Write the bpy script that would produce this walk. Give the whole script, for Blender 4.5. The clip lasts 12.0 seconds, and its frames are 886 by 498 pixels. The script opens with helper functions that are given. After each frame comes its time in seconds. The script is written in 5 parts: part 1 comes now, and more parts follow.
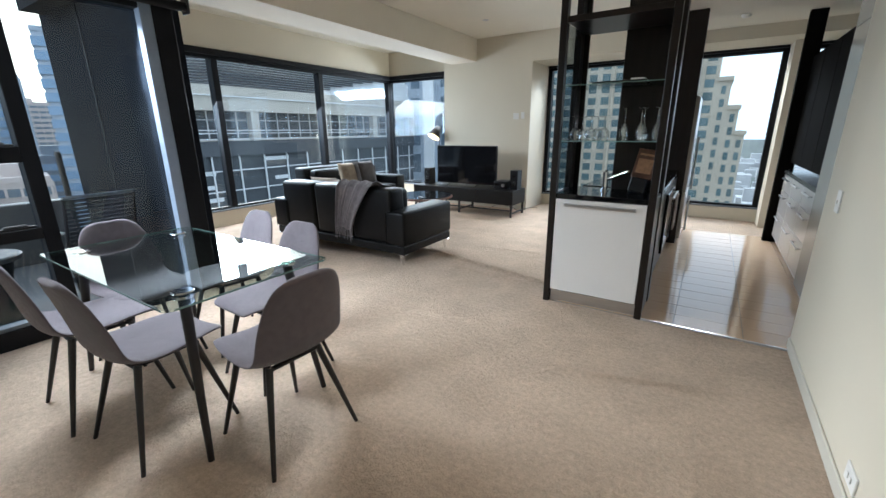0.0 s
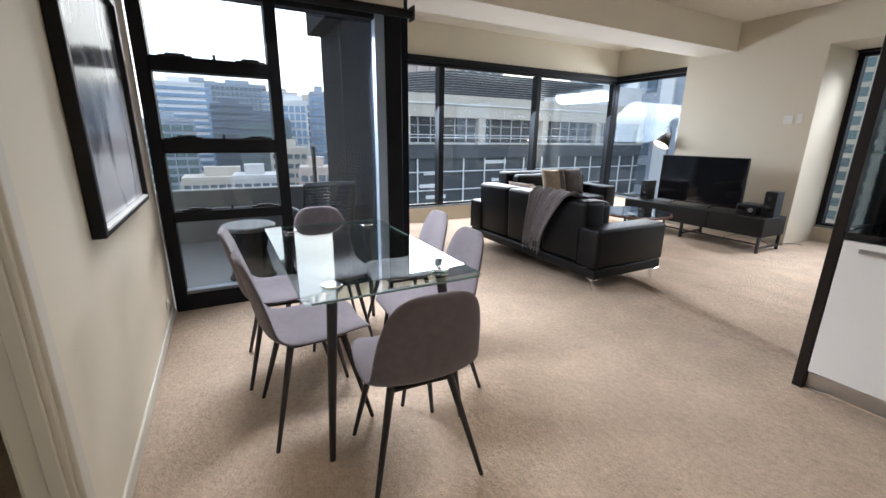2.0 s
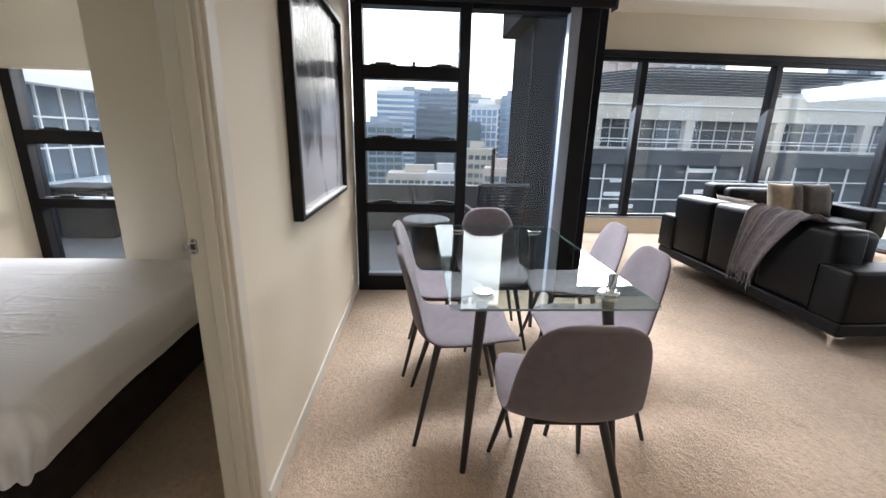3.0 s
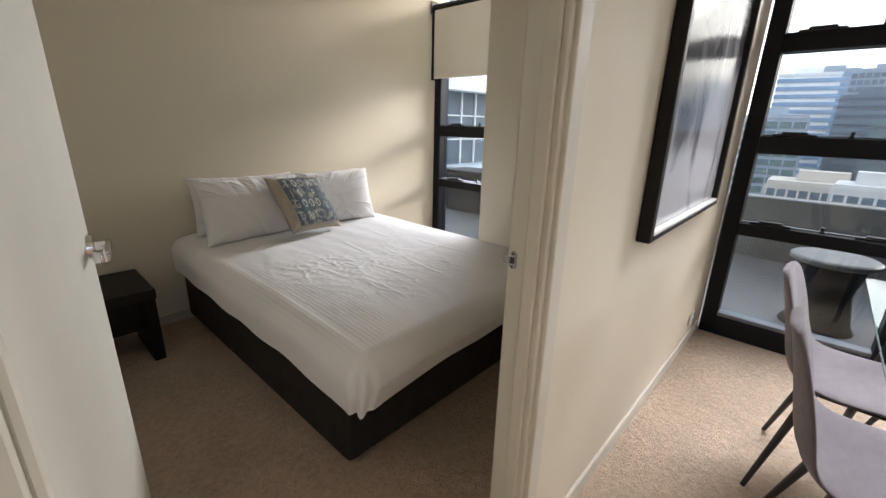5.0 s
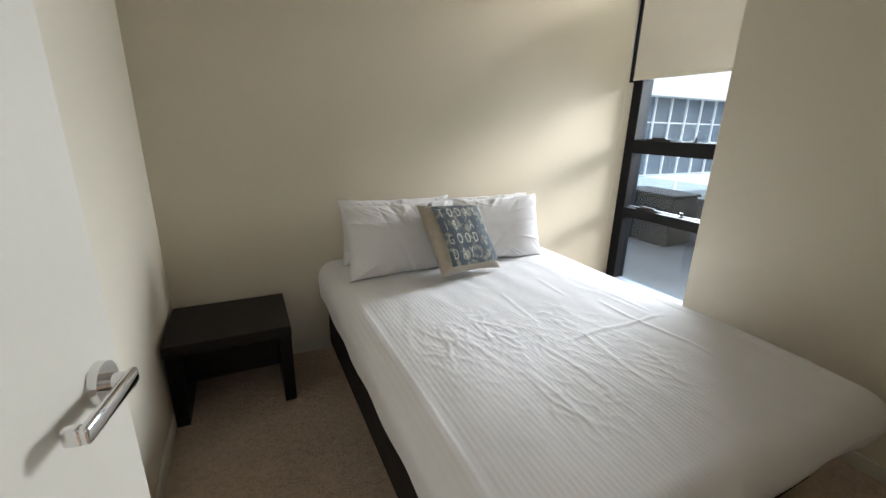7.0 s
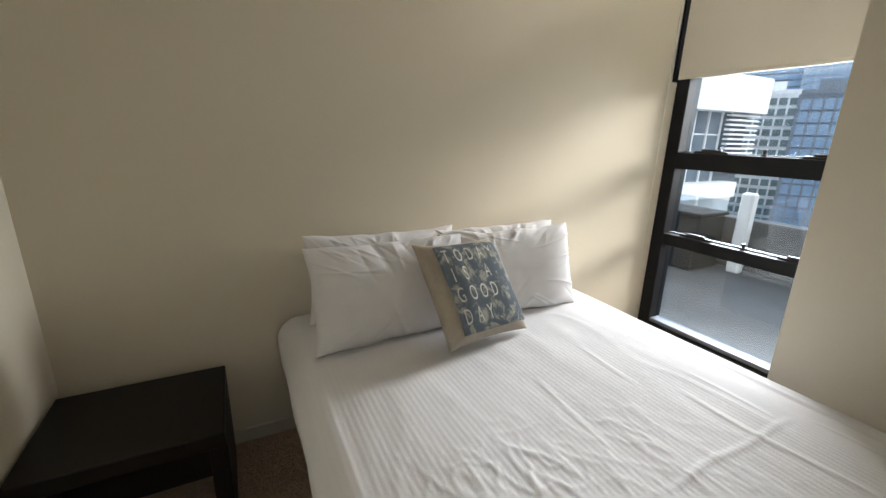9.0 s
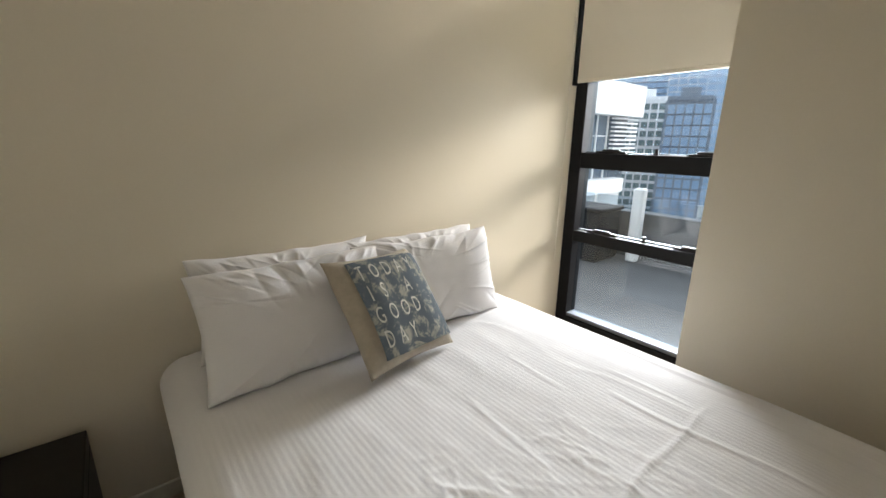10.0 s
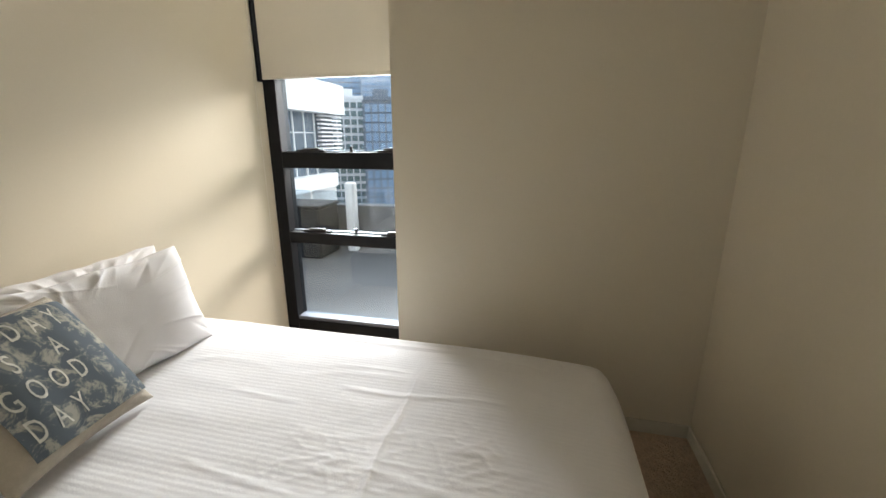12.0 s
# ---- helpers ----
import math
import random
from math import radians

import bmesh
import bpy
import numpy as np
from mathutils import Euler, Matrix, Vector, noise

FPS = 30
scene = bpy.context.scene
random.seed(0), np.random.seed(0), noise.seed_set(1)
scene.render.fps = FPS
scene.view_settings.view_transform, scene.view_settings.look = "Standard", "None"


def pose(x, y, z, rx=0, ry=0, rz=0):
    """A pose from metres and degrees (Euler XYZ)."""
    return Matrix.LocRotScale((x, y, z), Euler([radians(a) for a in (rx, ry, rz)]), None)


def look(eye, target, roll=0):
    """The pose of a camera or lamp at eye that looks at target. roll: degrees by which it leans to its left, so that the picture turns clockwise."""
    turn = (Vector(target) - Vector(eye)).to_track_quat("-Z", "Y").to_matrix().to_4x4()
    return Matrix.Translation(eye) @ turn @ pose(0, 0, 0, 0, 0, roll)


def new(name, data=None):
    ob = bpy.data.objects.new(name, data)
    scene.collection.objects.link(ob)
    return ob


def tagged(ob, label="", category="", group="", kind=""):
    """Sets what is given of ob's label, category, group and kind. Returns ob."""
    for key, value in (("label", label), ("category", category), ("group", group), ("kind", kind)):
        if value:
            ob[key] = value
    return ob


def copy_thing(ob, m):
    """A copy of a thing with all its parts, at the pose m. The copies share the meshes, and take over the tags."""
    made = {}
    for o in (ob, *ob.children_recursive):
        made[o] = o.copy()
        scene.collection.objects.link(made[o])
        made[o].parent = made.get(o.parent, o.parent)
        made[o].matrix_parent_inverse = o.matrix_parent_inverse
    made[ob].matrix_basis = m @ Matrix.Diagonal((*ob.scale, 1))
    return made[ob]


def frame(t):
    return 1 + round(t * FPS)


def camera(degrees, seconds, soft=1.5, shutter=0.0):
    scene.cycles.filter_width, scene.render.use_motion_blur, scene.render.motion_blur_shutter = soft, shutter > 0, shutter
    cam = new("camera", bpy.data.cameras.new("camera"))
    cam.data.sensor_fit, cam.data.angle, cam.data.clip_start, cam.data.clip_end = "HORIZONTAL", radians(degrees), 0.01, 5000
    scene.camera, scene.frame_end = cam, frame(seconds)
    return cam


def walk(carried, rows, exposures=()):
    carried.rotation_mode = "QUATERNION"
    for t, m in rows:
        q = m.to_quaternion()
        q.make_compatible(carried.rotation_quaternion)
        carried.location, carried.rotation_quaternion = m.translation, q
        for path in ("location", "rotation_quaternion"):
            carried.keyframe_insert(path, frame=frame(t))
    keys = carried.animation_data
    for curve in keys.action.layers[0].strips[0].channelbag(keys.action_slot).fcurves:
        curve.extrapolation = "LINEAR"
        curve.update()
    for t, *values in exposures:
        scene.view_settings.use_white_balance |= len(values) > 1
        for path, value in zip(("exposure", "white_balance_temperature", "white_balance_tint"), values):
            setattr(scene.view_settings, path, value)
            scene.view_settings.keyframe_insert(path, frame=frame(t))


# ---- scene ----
cam = camera(94.7, 12.0)
EXPOSURES = [(0.0, -0.15, 5850, 7), (1.0, -0.14, 6000, 9), (1.5, -0.13, 6150, 11), (2.5, -0.04, 6350, 15), (3.5, 0.06, 6500, 15), (5.5, 0.16, 6600, 14), (6.5, 0.36, 6450, 12), (7.0, 0.40, 6250, 11), (9.0, 0.20, 6600, 12), (12.0, 0.28, 6850, 12)]
PATH = [
    (0, (-0.25, 0.055, 1.373), (-1.29, 1.669, 0.816), -0.5),
    (0.5, (-0.299, 0.173, 1.365), (-1.454, 1.711, 0.818), -0.4),
    (1, (-0.306, 0.311, 1.353), (-1.629, 1.71, 0.814), 0.0),
    (1.5, (-0.328, 0.395, 1.344), (-1.84, 1.589, 0.809), 0.3),
    (2, (-0.408, 0.45, 1.334), (-2.107, 1.363, 0.806), 0.7),
    (2.5, (-0.479, 0.482, 1.334), (-2.325, 1.034, 0.798), 1.0),
    (3, (-0.529, 0.539, 1.324), (-2.454, 0.66, 0.794), 1.4),
    (3.5, (-0.584, 0.573, 1.319), (-2.481, 0.258, 0.769), 1.6),
    (5.5, (-0.945, 0.313, 1.335), (-2.169, -1.152, 0.74), 1.5),
    (6, (-1.025, 0.177, 1.346), (-2.094, -1.404, 0.749), 1.5),
    (6.5, (-1.083, 0.014, 1.363), (-2.025, -1.648, 0.771), 1.4),
    (7, (-1.171, -0.172, 1.378), (-2.018, -1.888, 0.796), 1.4),
    (8.8, (-1.375, -0.759, 1.373), (-2.225, -2.484, 0.823), 1.8),
    (9, (-1.41, -0.783, 1.372), (-2.294, -2.493, 0.832), 1.5),
    (9.5, (-1.447, -0.84, 1.373), (-2.476, -2.472, 0.847), 1.1),
    (10, (-1.485, -0.898, 1.369), (-2.706, -2.394, 0.852), 0.9),
    (10.5, (-1.499, -0.921, 1.374), (-2.932, -2.218, 0.861), 0.6),
    (11, (-1.502, -0.907, 1.383), (-3.119, -1.964, 0.867), 0.3),
    (11.5, (-1.539, -0.855, 1.389), (-3.307, -1.633, 0.872), -0.0),
    (12, (-1.56, -0.855, 1.383), (-3.439, -1.296, 0.86), -0.1),
]
walk(cam, [(t, look(eye, target, roll)) for t, eye, target, roll in PATH], EXPOSURES)

# ---- world and sun ----
world = bpy.data.worlds.new("overcast_sky")
scene.world = world
world.use_nodes = True
wn = world.node_tree.nodes
wl = world.node_tree.links
sky = wn.new("ShaderNodeTexSky")
sky.sky_type = "NISHITA"
sky.sun_disc = False
sky.sun_elevation = radians(17)
sky.sun_rotation = radians(297)
sky.air_density = 1.2
sky.dust_density = 4.0
wn["Background"].inputs[1].default_value = 0.15
wmix = wn.new("ShaderNodeMix")
wmix.data_type = "RGBA"
wmix.inputs[0].default_value = 0.6
wmix.inputs[7].default_value = (24.0, 24.8, 26.2, 1)
wl.new(sky.outputs[0], wmix.inputs[6])
wl.new(wmix.outputs[2], wn["Background"].inputs[0])
sun_data = bpy.data.lights.new("sun", "SUN")
sun_data.energy = 2.5
sun_data.angle = radians(18)
sun_data.color = (1.0, 0.96, 0.9)
sun = new("sun", sun_data)
sun.matrix_world = look((-30, 15, 10.5), (0, 0, 0))


def window_light(name, x, y, z, rz, w, h, power, tilt=30, spread=180):
    """Sky light through a real opening."""
    d = bpy.data.lights.new(name, "AREA")
    d.shape, d.size, d.size_y, d.energy, d.color = "RECTANGLE", w, h, power, (0.90, 0.955, 1.0)
    d.spread = radians(spread)
    o = new(name, d)
    o.matrix_world = pose(x, y, z, 0, 0, rz) @ pose(0, 0, 0, 90 - tilt)
    return o


def ceiling_light(name, x, y, z, power):
    d = bpy.data.lights.new(name, "SPOT")
    d.energy, d.color, d.spot_size, d.spot_blend, d.shadow_soft_size = power, (1.0, 0.80, 0.58), radians(92), 0.9, 0.05
    o = new(name, d)
    o.location = (x, y, z)


window_light("sky_through_dining_window", -3.92, 0.98, 2.06, -62, 1.5, 0.3, 66, 50, 104)
window_light("sky_through_living_windows", -6.55, 5.0, 1.65, -90, 4.8, 1.3, 290, 54)
window_light("sky_through_corner_window", -5.4, 7.62, 2.2, 180, 1.5, 0.3, 70, 50)
window_light("sky_through_kitchen_window", -1.2, 7.6, 2.28, 180, 3.0, 0.25, 70, 52, 88)
window_light("sky_through_bedroom_window", -5.2, -2.45, 1.68, -62, 0.9, 1.2, 126, 10, 140)
ceiling_light("downlight_or_fill_lamp", -3.23, 5.85, 2.86, 14)
ceiling_light("downlight_or_fill_lamp", -1.25, 1.05, 2.86, 34)
# Added fill lamp at an unseen hall downlight; its bounce brightens the bedroom.
ceiling_light("downlight_or_fill_lamp", -0.2, 0.2, 2.86, 26)


# ---- materials ----
def mat(name, base, rough=0.6, metal=0.0, var=0.12, scale=8.0, bump=0.0, bump_scale=60.0, spec=0.5, stretch=(1, 1, 1), rnd=0.0, coat=0.0, sheen=0.0, grain=0.45):
    m = bpy.data.materials.new(name)
    m.use_nodes = True
    n, l = m.node_tree.nodes, m.node_tree.links
    b = n["Principled BSDF"]
    b.inputs["Roughness"].default_value = rough
    b.inputs["Metallic"].default_value = metal
    b.inputs["Specular IOR Level"].default_value = spec
    b.inputs["Coat Weight"].default_value = coat
    b.inputs["Coat Roughness"].default_value = 0.06
    b.inputs["Sheen Weight"].default_value = sheen
    tc = n.new("ShaderNodeTexCoord")
    mp = n.new("ShaderNodeMapping")
    mp.inputs["Scale"].default_value = stretch
    l.new(tc.outputs["Object"], mp.inputs[0])
    coarse = n.new("ShaderNodeTexNoise")
    coarse.inputs["Scale"].default_value = scale
    coarse.inputs["Detail"].default_value = 5
    fine = n.new("ShaderNodeTexNoise")
    fine.inputs["Scale"].default_value = bump_scale
    fine.inputs["Detail"].default_value = 4
    l.new(mp.outputs[0], coarse.inputs[0])
    l.new(mp.outputs[0], fine.inputs[0])
    add = n.new("ShaderNodeMath")
    add.operation = "MULTIPLY_ADD"
    l.new(fine.outputs[0], add.inputs[0])
    add.inputs[1].default_value = grain
    l.new(coarse.outputs[0], add.inputs[2])
    fac = add.outputs[0]
    if rnd:
        oi = n.new("ShaderNodeObjectInfo")
        ad = n.new("ShaderNodeMath")
        ad.operation = "MULTIPLY_ADD"
        l.new(oi.outputs["Random"], ad.inputs[0])
        ad.inputs[1].default_value = rnd
        l.new(fac, ad.inputs[2])
        fac = ad.outputs[0]
    ramp = n.new("ShaderNodeValToRGB")
    ramp.color_ramp.elements[0].position = 0.4
    ramp.color_ramp.elements[1].position = 0.6 + grain
    lo = [max(0, c * (1 - var)) for c in base]
    hi = [min(1, c * (1 + var)) for c in base]
    ramp.color_ramp.elements[0].color = (*lo, 1)
    ramp.color_ramp.elements[1].color = (*hi, 1)
    l.new(fac, ramp.inputs[0])
    l.new(ramp.outputs[0], b.inputs["Base Color"])
    if bump:
        bp = n.new("ShaderNodeBump")
        bp.inputs["Strength"].default_value = bump
        bp.inputs["Distance"].default_value = 0.01
        l.new(fine.outputs[0], bp.inputs["Height"])
        l.new(bp.outputs[0], b.inputs["Normal"])
    return m


def glass_mat(name, tint, rough=0.0, gloss=0.045):
    """Thin pane: clear with a faint mirror."""
    m = bpy.data.materials.new(name)
    m.use_nodes = True
    n, l = m.node_tree.nodes, m.node_tree.links
    n.remove(n["Principled BSDF"])
    tr = n.new("ShaderNodeBsdfTransparent")
    tr.inputs[0].default_value = (*tint, 1)
    gl = n.new("ShaderNodeBsdfGlossy")
    gl.inputs["Roughness"].default_value = rough
    lw = n.new("ShaderNodeLayerWeight")
    lw.inputs[0].default_value = 0.5
    pw = n.new("ShaderNodeMath")
    pw.operation = "POWER"
    pw.inputs[1].default_value = 4.0
    l.new(lw.outputs["Facing"], pw.inputs[0])
    fr = n.new("ShaderNodeMath")
    fr.operation = "MULTIPLY_ADD"
    fr.inputs[1].default_value = 0.9
    fr.inputs[2].default_value = gloss
    l.new(pw.outputs[0], fr.inputs[0])
    mx = n.new("ShaderNodeMixShader")
    l.new(fr.outputs[0], mx.inputs[0])
    l.new(tr.outputs[0], mx.inputs[1])
    l.new(gl.outputs[0], mx.inputs[2])
    l.new(mx.outputs[0], n["Material Output"].inputs[0])
    return m


def glow(name, colour, strength):
    m = bpy.data.materials.new(name)
    m.use_nodes = True
    b = m.node_tree.nodes["Principled BSDF"]
    b.inputs["Base Color"].default_value = (*colour, 1)
    b.inputs["Emission Color"].default_value = (*colour, 1)
    b.inputs["Emission Strength"].default_value = strength
    return m


M_WALL = mat("cream_wall_paint", (0.66, 0.604, 0.49), 0.68, spec=0.35, var=0.03, scale=1.2, bump=0.03, bump_scale=140)
M_CEIL = mat("ceiling_paint", (0.79, 0.75, 0.655), 0.8, var=0.03, scale=1.5, bump=0.03, bump_scale=120)
M_SKIRT = mat("skirting_gloss_paint", (0.57, 0.54, 0.465), 0.5, var=0.03, scale=4)
M_CARPET = mat("beige_carpet", (0.575, 0.445, 0.338), 0.95, var=0.17, scale=1.3, bump=0.8, bump_scale=120, grain=0.7, spec=0.1)


def pile(m):
    """Tufts and trodden patches between the fine grain and the large stains."""
    n, l = m.node_tree.nodes, m.node_tree.links
    b = n["Principled BSDF"]
    tc = n.new("ShaderNodeTexCoord")
    mid = n.new("ShaderNodeTexNoise")
    mid.inputs["Scale"].default_value = 34
    mid.inputs["Detail"].default_value = 6
    mid.inputs["Roughness"].default_value = 0.68
    big = n.new("ShaderNodeTexNoise")
    big.inputs["Scale"].default_value = 3.2
    big.inputs["Detail"].default_value = 5
    big.inputs["Distortion"].default_value = 0.8
    mix = n.new("ShaderNodeMath")
    mix.operation = "MULTIPLY_ADD"
    mix.inputs[1].default_value = 0.55
    for k in (mid, big):
        l.new(tc.outputs["Object"], k.inputs[0])
    l.new(big.outputs[0], mix.inputs[0])
    l.new(mid.outputs[0], mix.inputs[2])
    tone = n.new("ShaderNodeMapRange")
    tone.inputs[1].default_value, tone.inputs[2].default_value = 0.55, 1.0
    tone.inputs[3].default_value, tone.inputs[4].default_value = 0.78, 1.12
    l.new(mix.outputs[0], tone.inputs[0])
    mul = n.new("ShaderNodeMix")
    mul.data_type = "RGBA"
    mul.blend_type = "MULTIPLY"
    mul.inputs[0].default_value = 1.0
    l.new(b.inputs["Base Color"].links[0].from_socket, mul.inputs[6])
    l.new(tone.outputs[0], mul.inputs[7])
    l.new(mul.outputs[2], b.inputs["Base Color"])
    bp = n.new("ShaderNodeBump")
    bp.inputs["Strength"].default_value = 0.9
    bp.inputs["Distance"].default_value = 0.04
    l.new(mid.outputs[0], bp.inputs["Height"])
    l.new(n["Bump"].outputs[0], bp.inputs["Normal"])
    l.new(bp.outputs[0], b.inputs["Normal"])


pile(M_CARPET)
M_TILE = mat("cream_gloss_tile", (0.52, 0.37, 0.25), 0.07, var=0.06, scale=2.0, rnd=0.1)
M_GROUT = mat("grout", (0.30, 0.27, 0.23), 0.9, var=0.1, scale=20)
M_FRAME = mat("charcoal_aluminium", (0.010, 0.0105, 0.0125), 0.5, metal=0.0, spec=0.14, var=0.2, scale=6, bump=0.03, bump_scale=300)
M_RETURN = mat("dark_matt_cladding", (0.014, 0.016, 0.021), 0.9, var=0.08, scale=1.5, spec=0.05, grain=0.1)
M_DARKWOOD = mat("black_brown_veneer", (0.013, 0.0095, 0.008), 0.34, spec=0.3, var=0.35, scale=4, bump=0.03, bump_scale=70, stretch=(6, 6, 0.6))
M_BLACKWOOD = mat("black_stained_wood", (0.008, 0.007, 0.0065), 0.42, spec=0.25, var=0.3, scale=5, bump=0.05, bump_scale=60, stretch=(1, 8, 8))
M_WHITEGLOSS = mat("white_gloss_laminate", (0.74, 0.72, 0.70), 0.07, var=0.02, scale=3)
M_STEEL = mat("brushed_steel", (0.55, 0.55, 0.56), 0.28, metal=1.0, var=0.08, scale=8, bump=0.03, bump_scale=150, stretch=(1, 1, 12))
# Chrome with a darker, slightly uneven base colour for the strike plate.
M_DARKCHROME = mat("darker_chrome", (0.34, 0.33, 0.32), 0.22, metal=1.0, var=0.2, scale=40)
M_CHROME = mat("chrome", (0.75, 0.75, 0.76), 0.08, metal=1.0, var=0.03, scale=5)
M_GLASS = glass_mat("window_glass", (0.82, 0.88, 0.92))
M_TABLEGLASS = glass_mat("table_glass", (0.86, 0.93, 0.91))
M_GLASSEDGE = mat("green_glass_edge", (0.15, 0.23, 0.21), 0.1, var=0.1, scale=20)
M_FABRIC = mat("mauve_grey_fabric", (0.135, 0.115, 0.128), 0.95, var=0.14, scale=30, bump=0.35, bump_scale=420, spec=0.15, sheen=0.25)
M_LEGBLACK = mat("black_powder_coat", (0.014, 0.012, 0.013), 0.42, var=0.2, scale=20)
M_LEATHER = mat("black_leather", (0.004, 0.004, 0.0045), 0.42, spec=0.19, var=0.3, scale=9, bump=0.22, bump_scale=130)
M_TVBODY = mat("black_plastic", (0.007, 0.007, 0.008), 0.35, spec=0.3, var=0.1, scale=10)
M_SCREEN = mat("tv_screen_glass", (0.006, 0.006, 0.007), 0.05, var=0.1, scale=10)
M_SHEET = mat("white_cotton_sheet", (0.765, 0.755, 0.765), 0.9, var=0.03, scale=5, bump=0.1, bump_scale=260, spec=0.2)
M_BEDBASE = mat("charcoal_bed_base_fabric", (0.032, 0.027, 0.025), 0.95, var=0.3, scale=14, bump=0.3, bump_scale=300, spec=0.15)
M_BLIND = mat("cream_roller_blind", (0.72, 0.68, 0.60), 0.85, var=0.03, scale=3, bump=0.06, bump_scale=400)
M_CONCRETE = mat("balcony_concrete", (0.085, 0.085, 0.085), 0.5, var=0.25, scale=2, bump=0.15, bump_scale=40)
M_KDARK = mat("dark_matt_laminate", (0.008, 0.007, 0.0065), 0.8, spec=0.02, var=0.2, scale=6)
M_STONETOP = mat("black_stone_top", (0.012, 0.012, 0.013), 0.22, spec=0.3, var=0.3, scale=30)
M_THROW = mat("grey_wool_throw", (0.14, 0.125, 0.135), 0.98, var=0.3, scale=30, bump=0.6, bump_scale=220, sheen=0.3)


# ---- builders ----
def box(bm, x0, y0, z0, x1, y1, z1, bevel=0.0, seg=1, m=None):
    r = bmesh.ops.create_cube(bm, size=1.0)
    vs = r["verts"]
    t = Matrix.Translation(((x0 + x1) / 2, (y0 + y1) / 2, (z0 + z1) / 2)) @ Matrix.Diagonal((abs(x1 - x0), abs(y1 - y0), abs(z1 - z0), 1))
    bmesh.ops.transform(bm, matrix=t, verts=vs)
    if bevel:
        es = list({e for v in vs for e in v.link_edges})
        r = bmesh.ops.bevel(bm, geom=es, offset=bevel, segments=seg, profile=0.5, affect="EDGES")
        vs = list({v for v in r["verts"]} | {v for v in vs if v.is_valid})
    if m is not None:
        bmesh.ops.transform(bm, matrix=m, verts=vs)
    return vs


def rod(bm, p0, p1, r0, r1=None, n=14):
    p0, p1 = Vector(p0), Vector(p1)
    r1 = r0 if r1 is None else r1
    d = p1 - p0
    t = Matrix.Translation((p0 + p1) / 2) @ d.to_track_quat("Z", "Y").to_matrix().to_4x4()
    return bmesh.ops.create_cone(bm, cap_ends=True, segments=n, radius1=r0, radius2=r1, depth=d.length, matrix=t)["verts"]


def lathe(bm, profile, n=24, m=None):
    """Turn (radius, z) pairs round z."""
    rings = []
    for r, z in profile:
        rings.append([bm.verts.new((r * math.cos(2 * math.pi * k / n), r * math.sin(2 * math.pi * k / n), z)) for k in range(n)])
    for a, b in zip(rings, rings[1:]):
        for k in range(n):
            bm.faces.new((a[k], a[(k + 1) % n], b[(k + 1) % n], b[k]))
    bm.faces.new(rings[0][::-1])
    bm.faces.new(rings[-1])
    if m is not None:
        bmesh.ops.transform(bm, matrix=m, verts=[v for ring in rings for v in ring])
    return rings


def grid(bm, fn, nu, nv, closed=False):
    """A sheet of quads from fn(u, v), u and v from 0 to 1."""
    vs = [[bm.verts.new(fn(i / nu, j / nv)) for j in range(nv + 1)] for i in range(nu + 1)]
    for i in range(nu):
        for j in range(nv):
            bm.faces.new((vs[i][j], vs[i + 1][j], vs[i + 1][j + 1], vs[i][j + 1]))
    return vs


def mesh_of(bm, name, material, smooth=False):
    me = bpy.data.meshes.new(name)
    bmesh.ops.recalc_face_normals(bm, faces=bm.faces[:])
    bm.to_mesh(me)
    bm.free()
    if smooth:
        for p in me.polygons:
            p.use_smooth = True
    me.materials.append(material)
    return me


def part(name, bm, material, parent=None, label="", smooth=False, m=None):
    ob = new(name, mesh_of(bm, name, material, smooth))
    ob.parent = parent
    if m is not None:
        ob.matrix_basis = m
    if label:
        ob["label"] = label
    return ob


def thing(name, label, category, m, group=""):
    e = new(name)
    e.empty_display_size = 0.1
    e.matrix_basis = m
    return tagged(e, label, category, group)


def setting(name, bm, material, label, category, smooth=False):
    return tagged(part(name, bm, material, None, smooth=smooth), label, category, kind="structure")


def shade_auto(ob, angle=35):
    me = ob.data
    for p in me.polygons:
        p.use_smooth = True
    me.set_sharp_from_angle(angle=radians(angle))
    return ob


def bx(x0, y0, z0, x1, y1, z1, bevel=0.0, seg=1):
    bm = bmesh.new()
    box(bm, x0, y0, z0, x1, y1, z1, bevel, seg)
    return bm


# ---- structure ----
CEIL = 2.88
RIPPLES = ((-2.75, 3.86, -1.4, 3.54, 0.019, 0.026), (-2.3, 3.52, -1.6, 3.48, 0.009, 0.03), (-2.07, 2.43, -1.74, 2.49, 0.009, 0.03), (-0.80, 2.23, -0.22, 2.40, 0.010, 0.035), (-2.26, 4.39, -1.79, 4.45, 0.006, 0.05))


def carpet_height(x, y):
    h = 0.0
    for ax, ay, cx, cy, amp, wid in RIPPLES:
        dx, dy = cx - ax, cy - ay
        ln = math.hypot(dx, dy)
        t = ((x - ax) * dx + (y - ay) * dy) / ln
        d = abs((x - ax) * dy - (y - ay) * dx) / ln
        if -0.3 < t < ln + 0.3 and d < 0.3:
            fade = min(1.0, max(0.0, (t + 0.3) / 0.3)) * min(1.0, max(0.0, (ln + 0.3 - t) / 0.3))
            h += 2.0 * amp * fade * math.exp(-(d / (0.8 * wid)) ** 2)
    return h


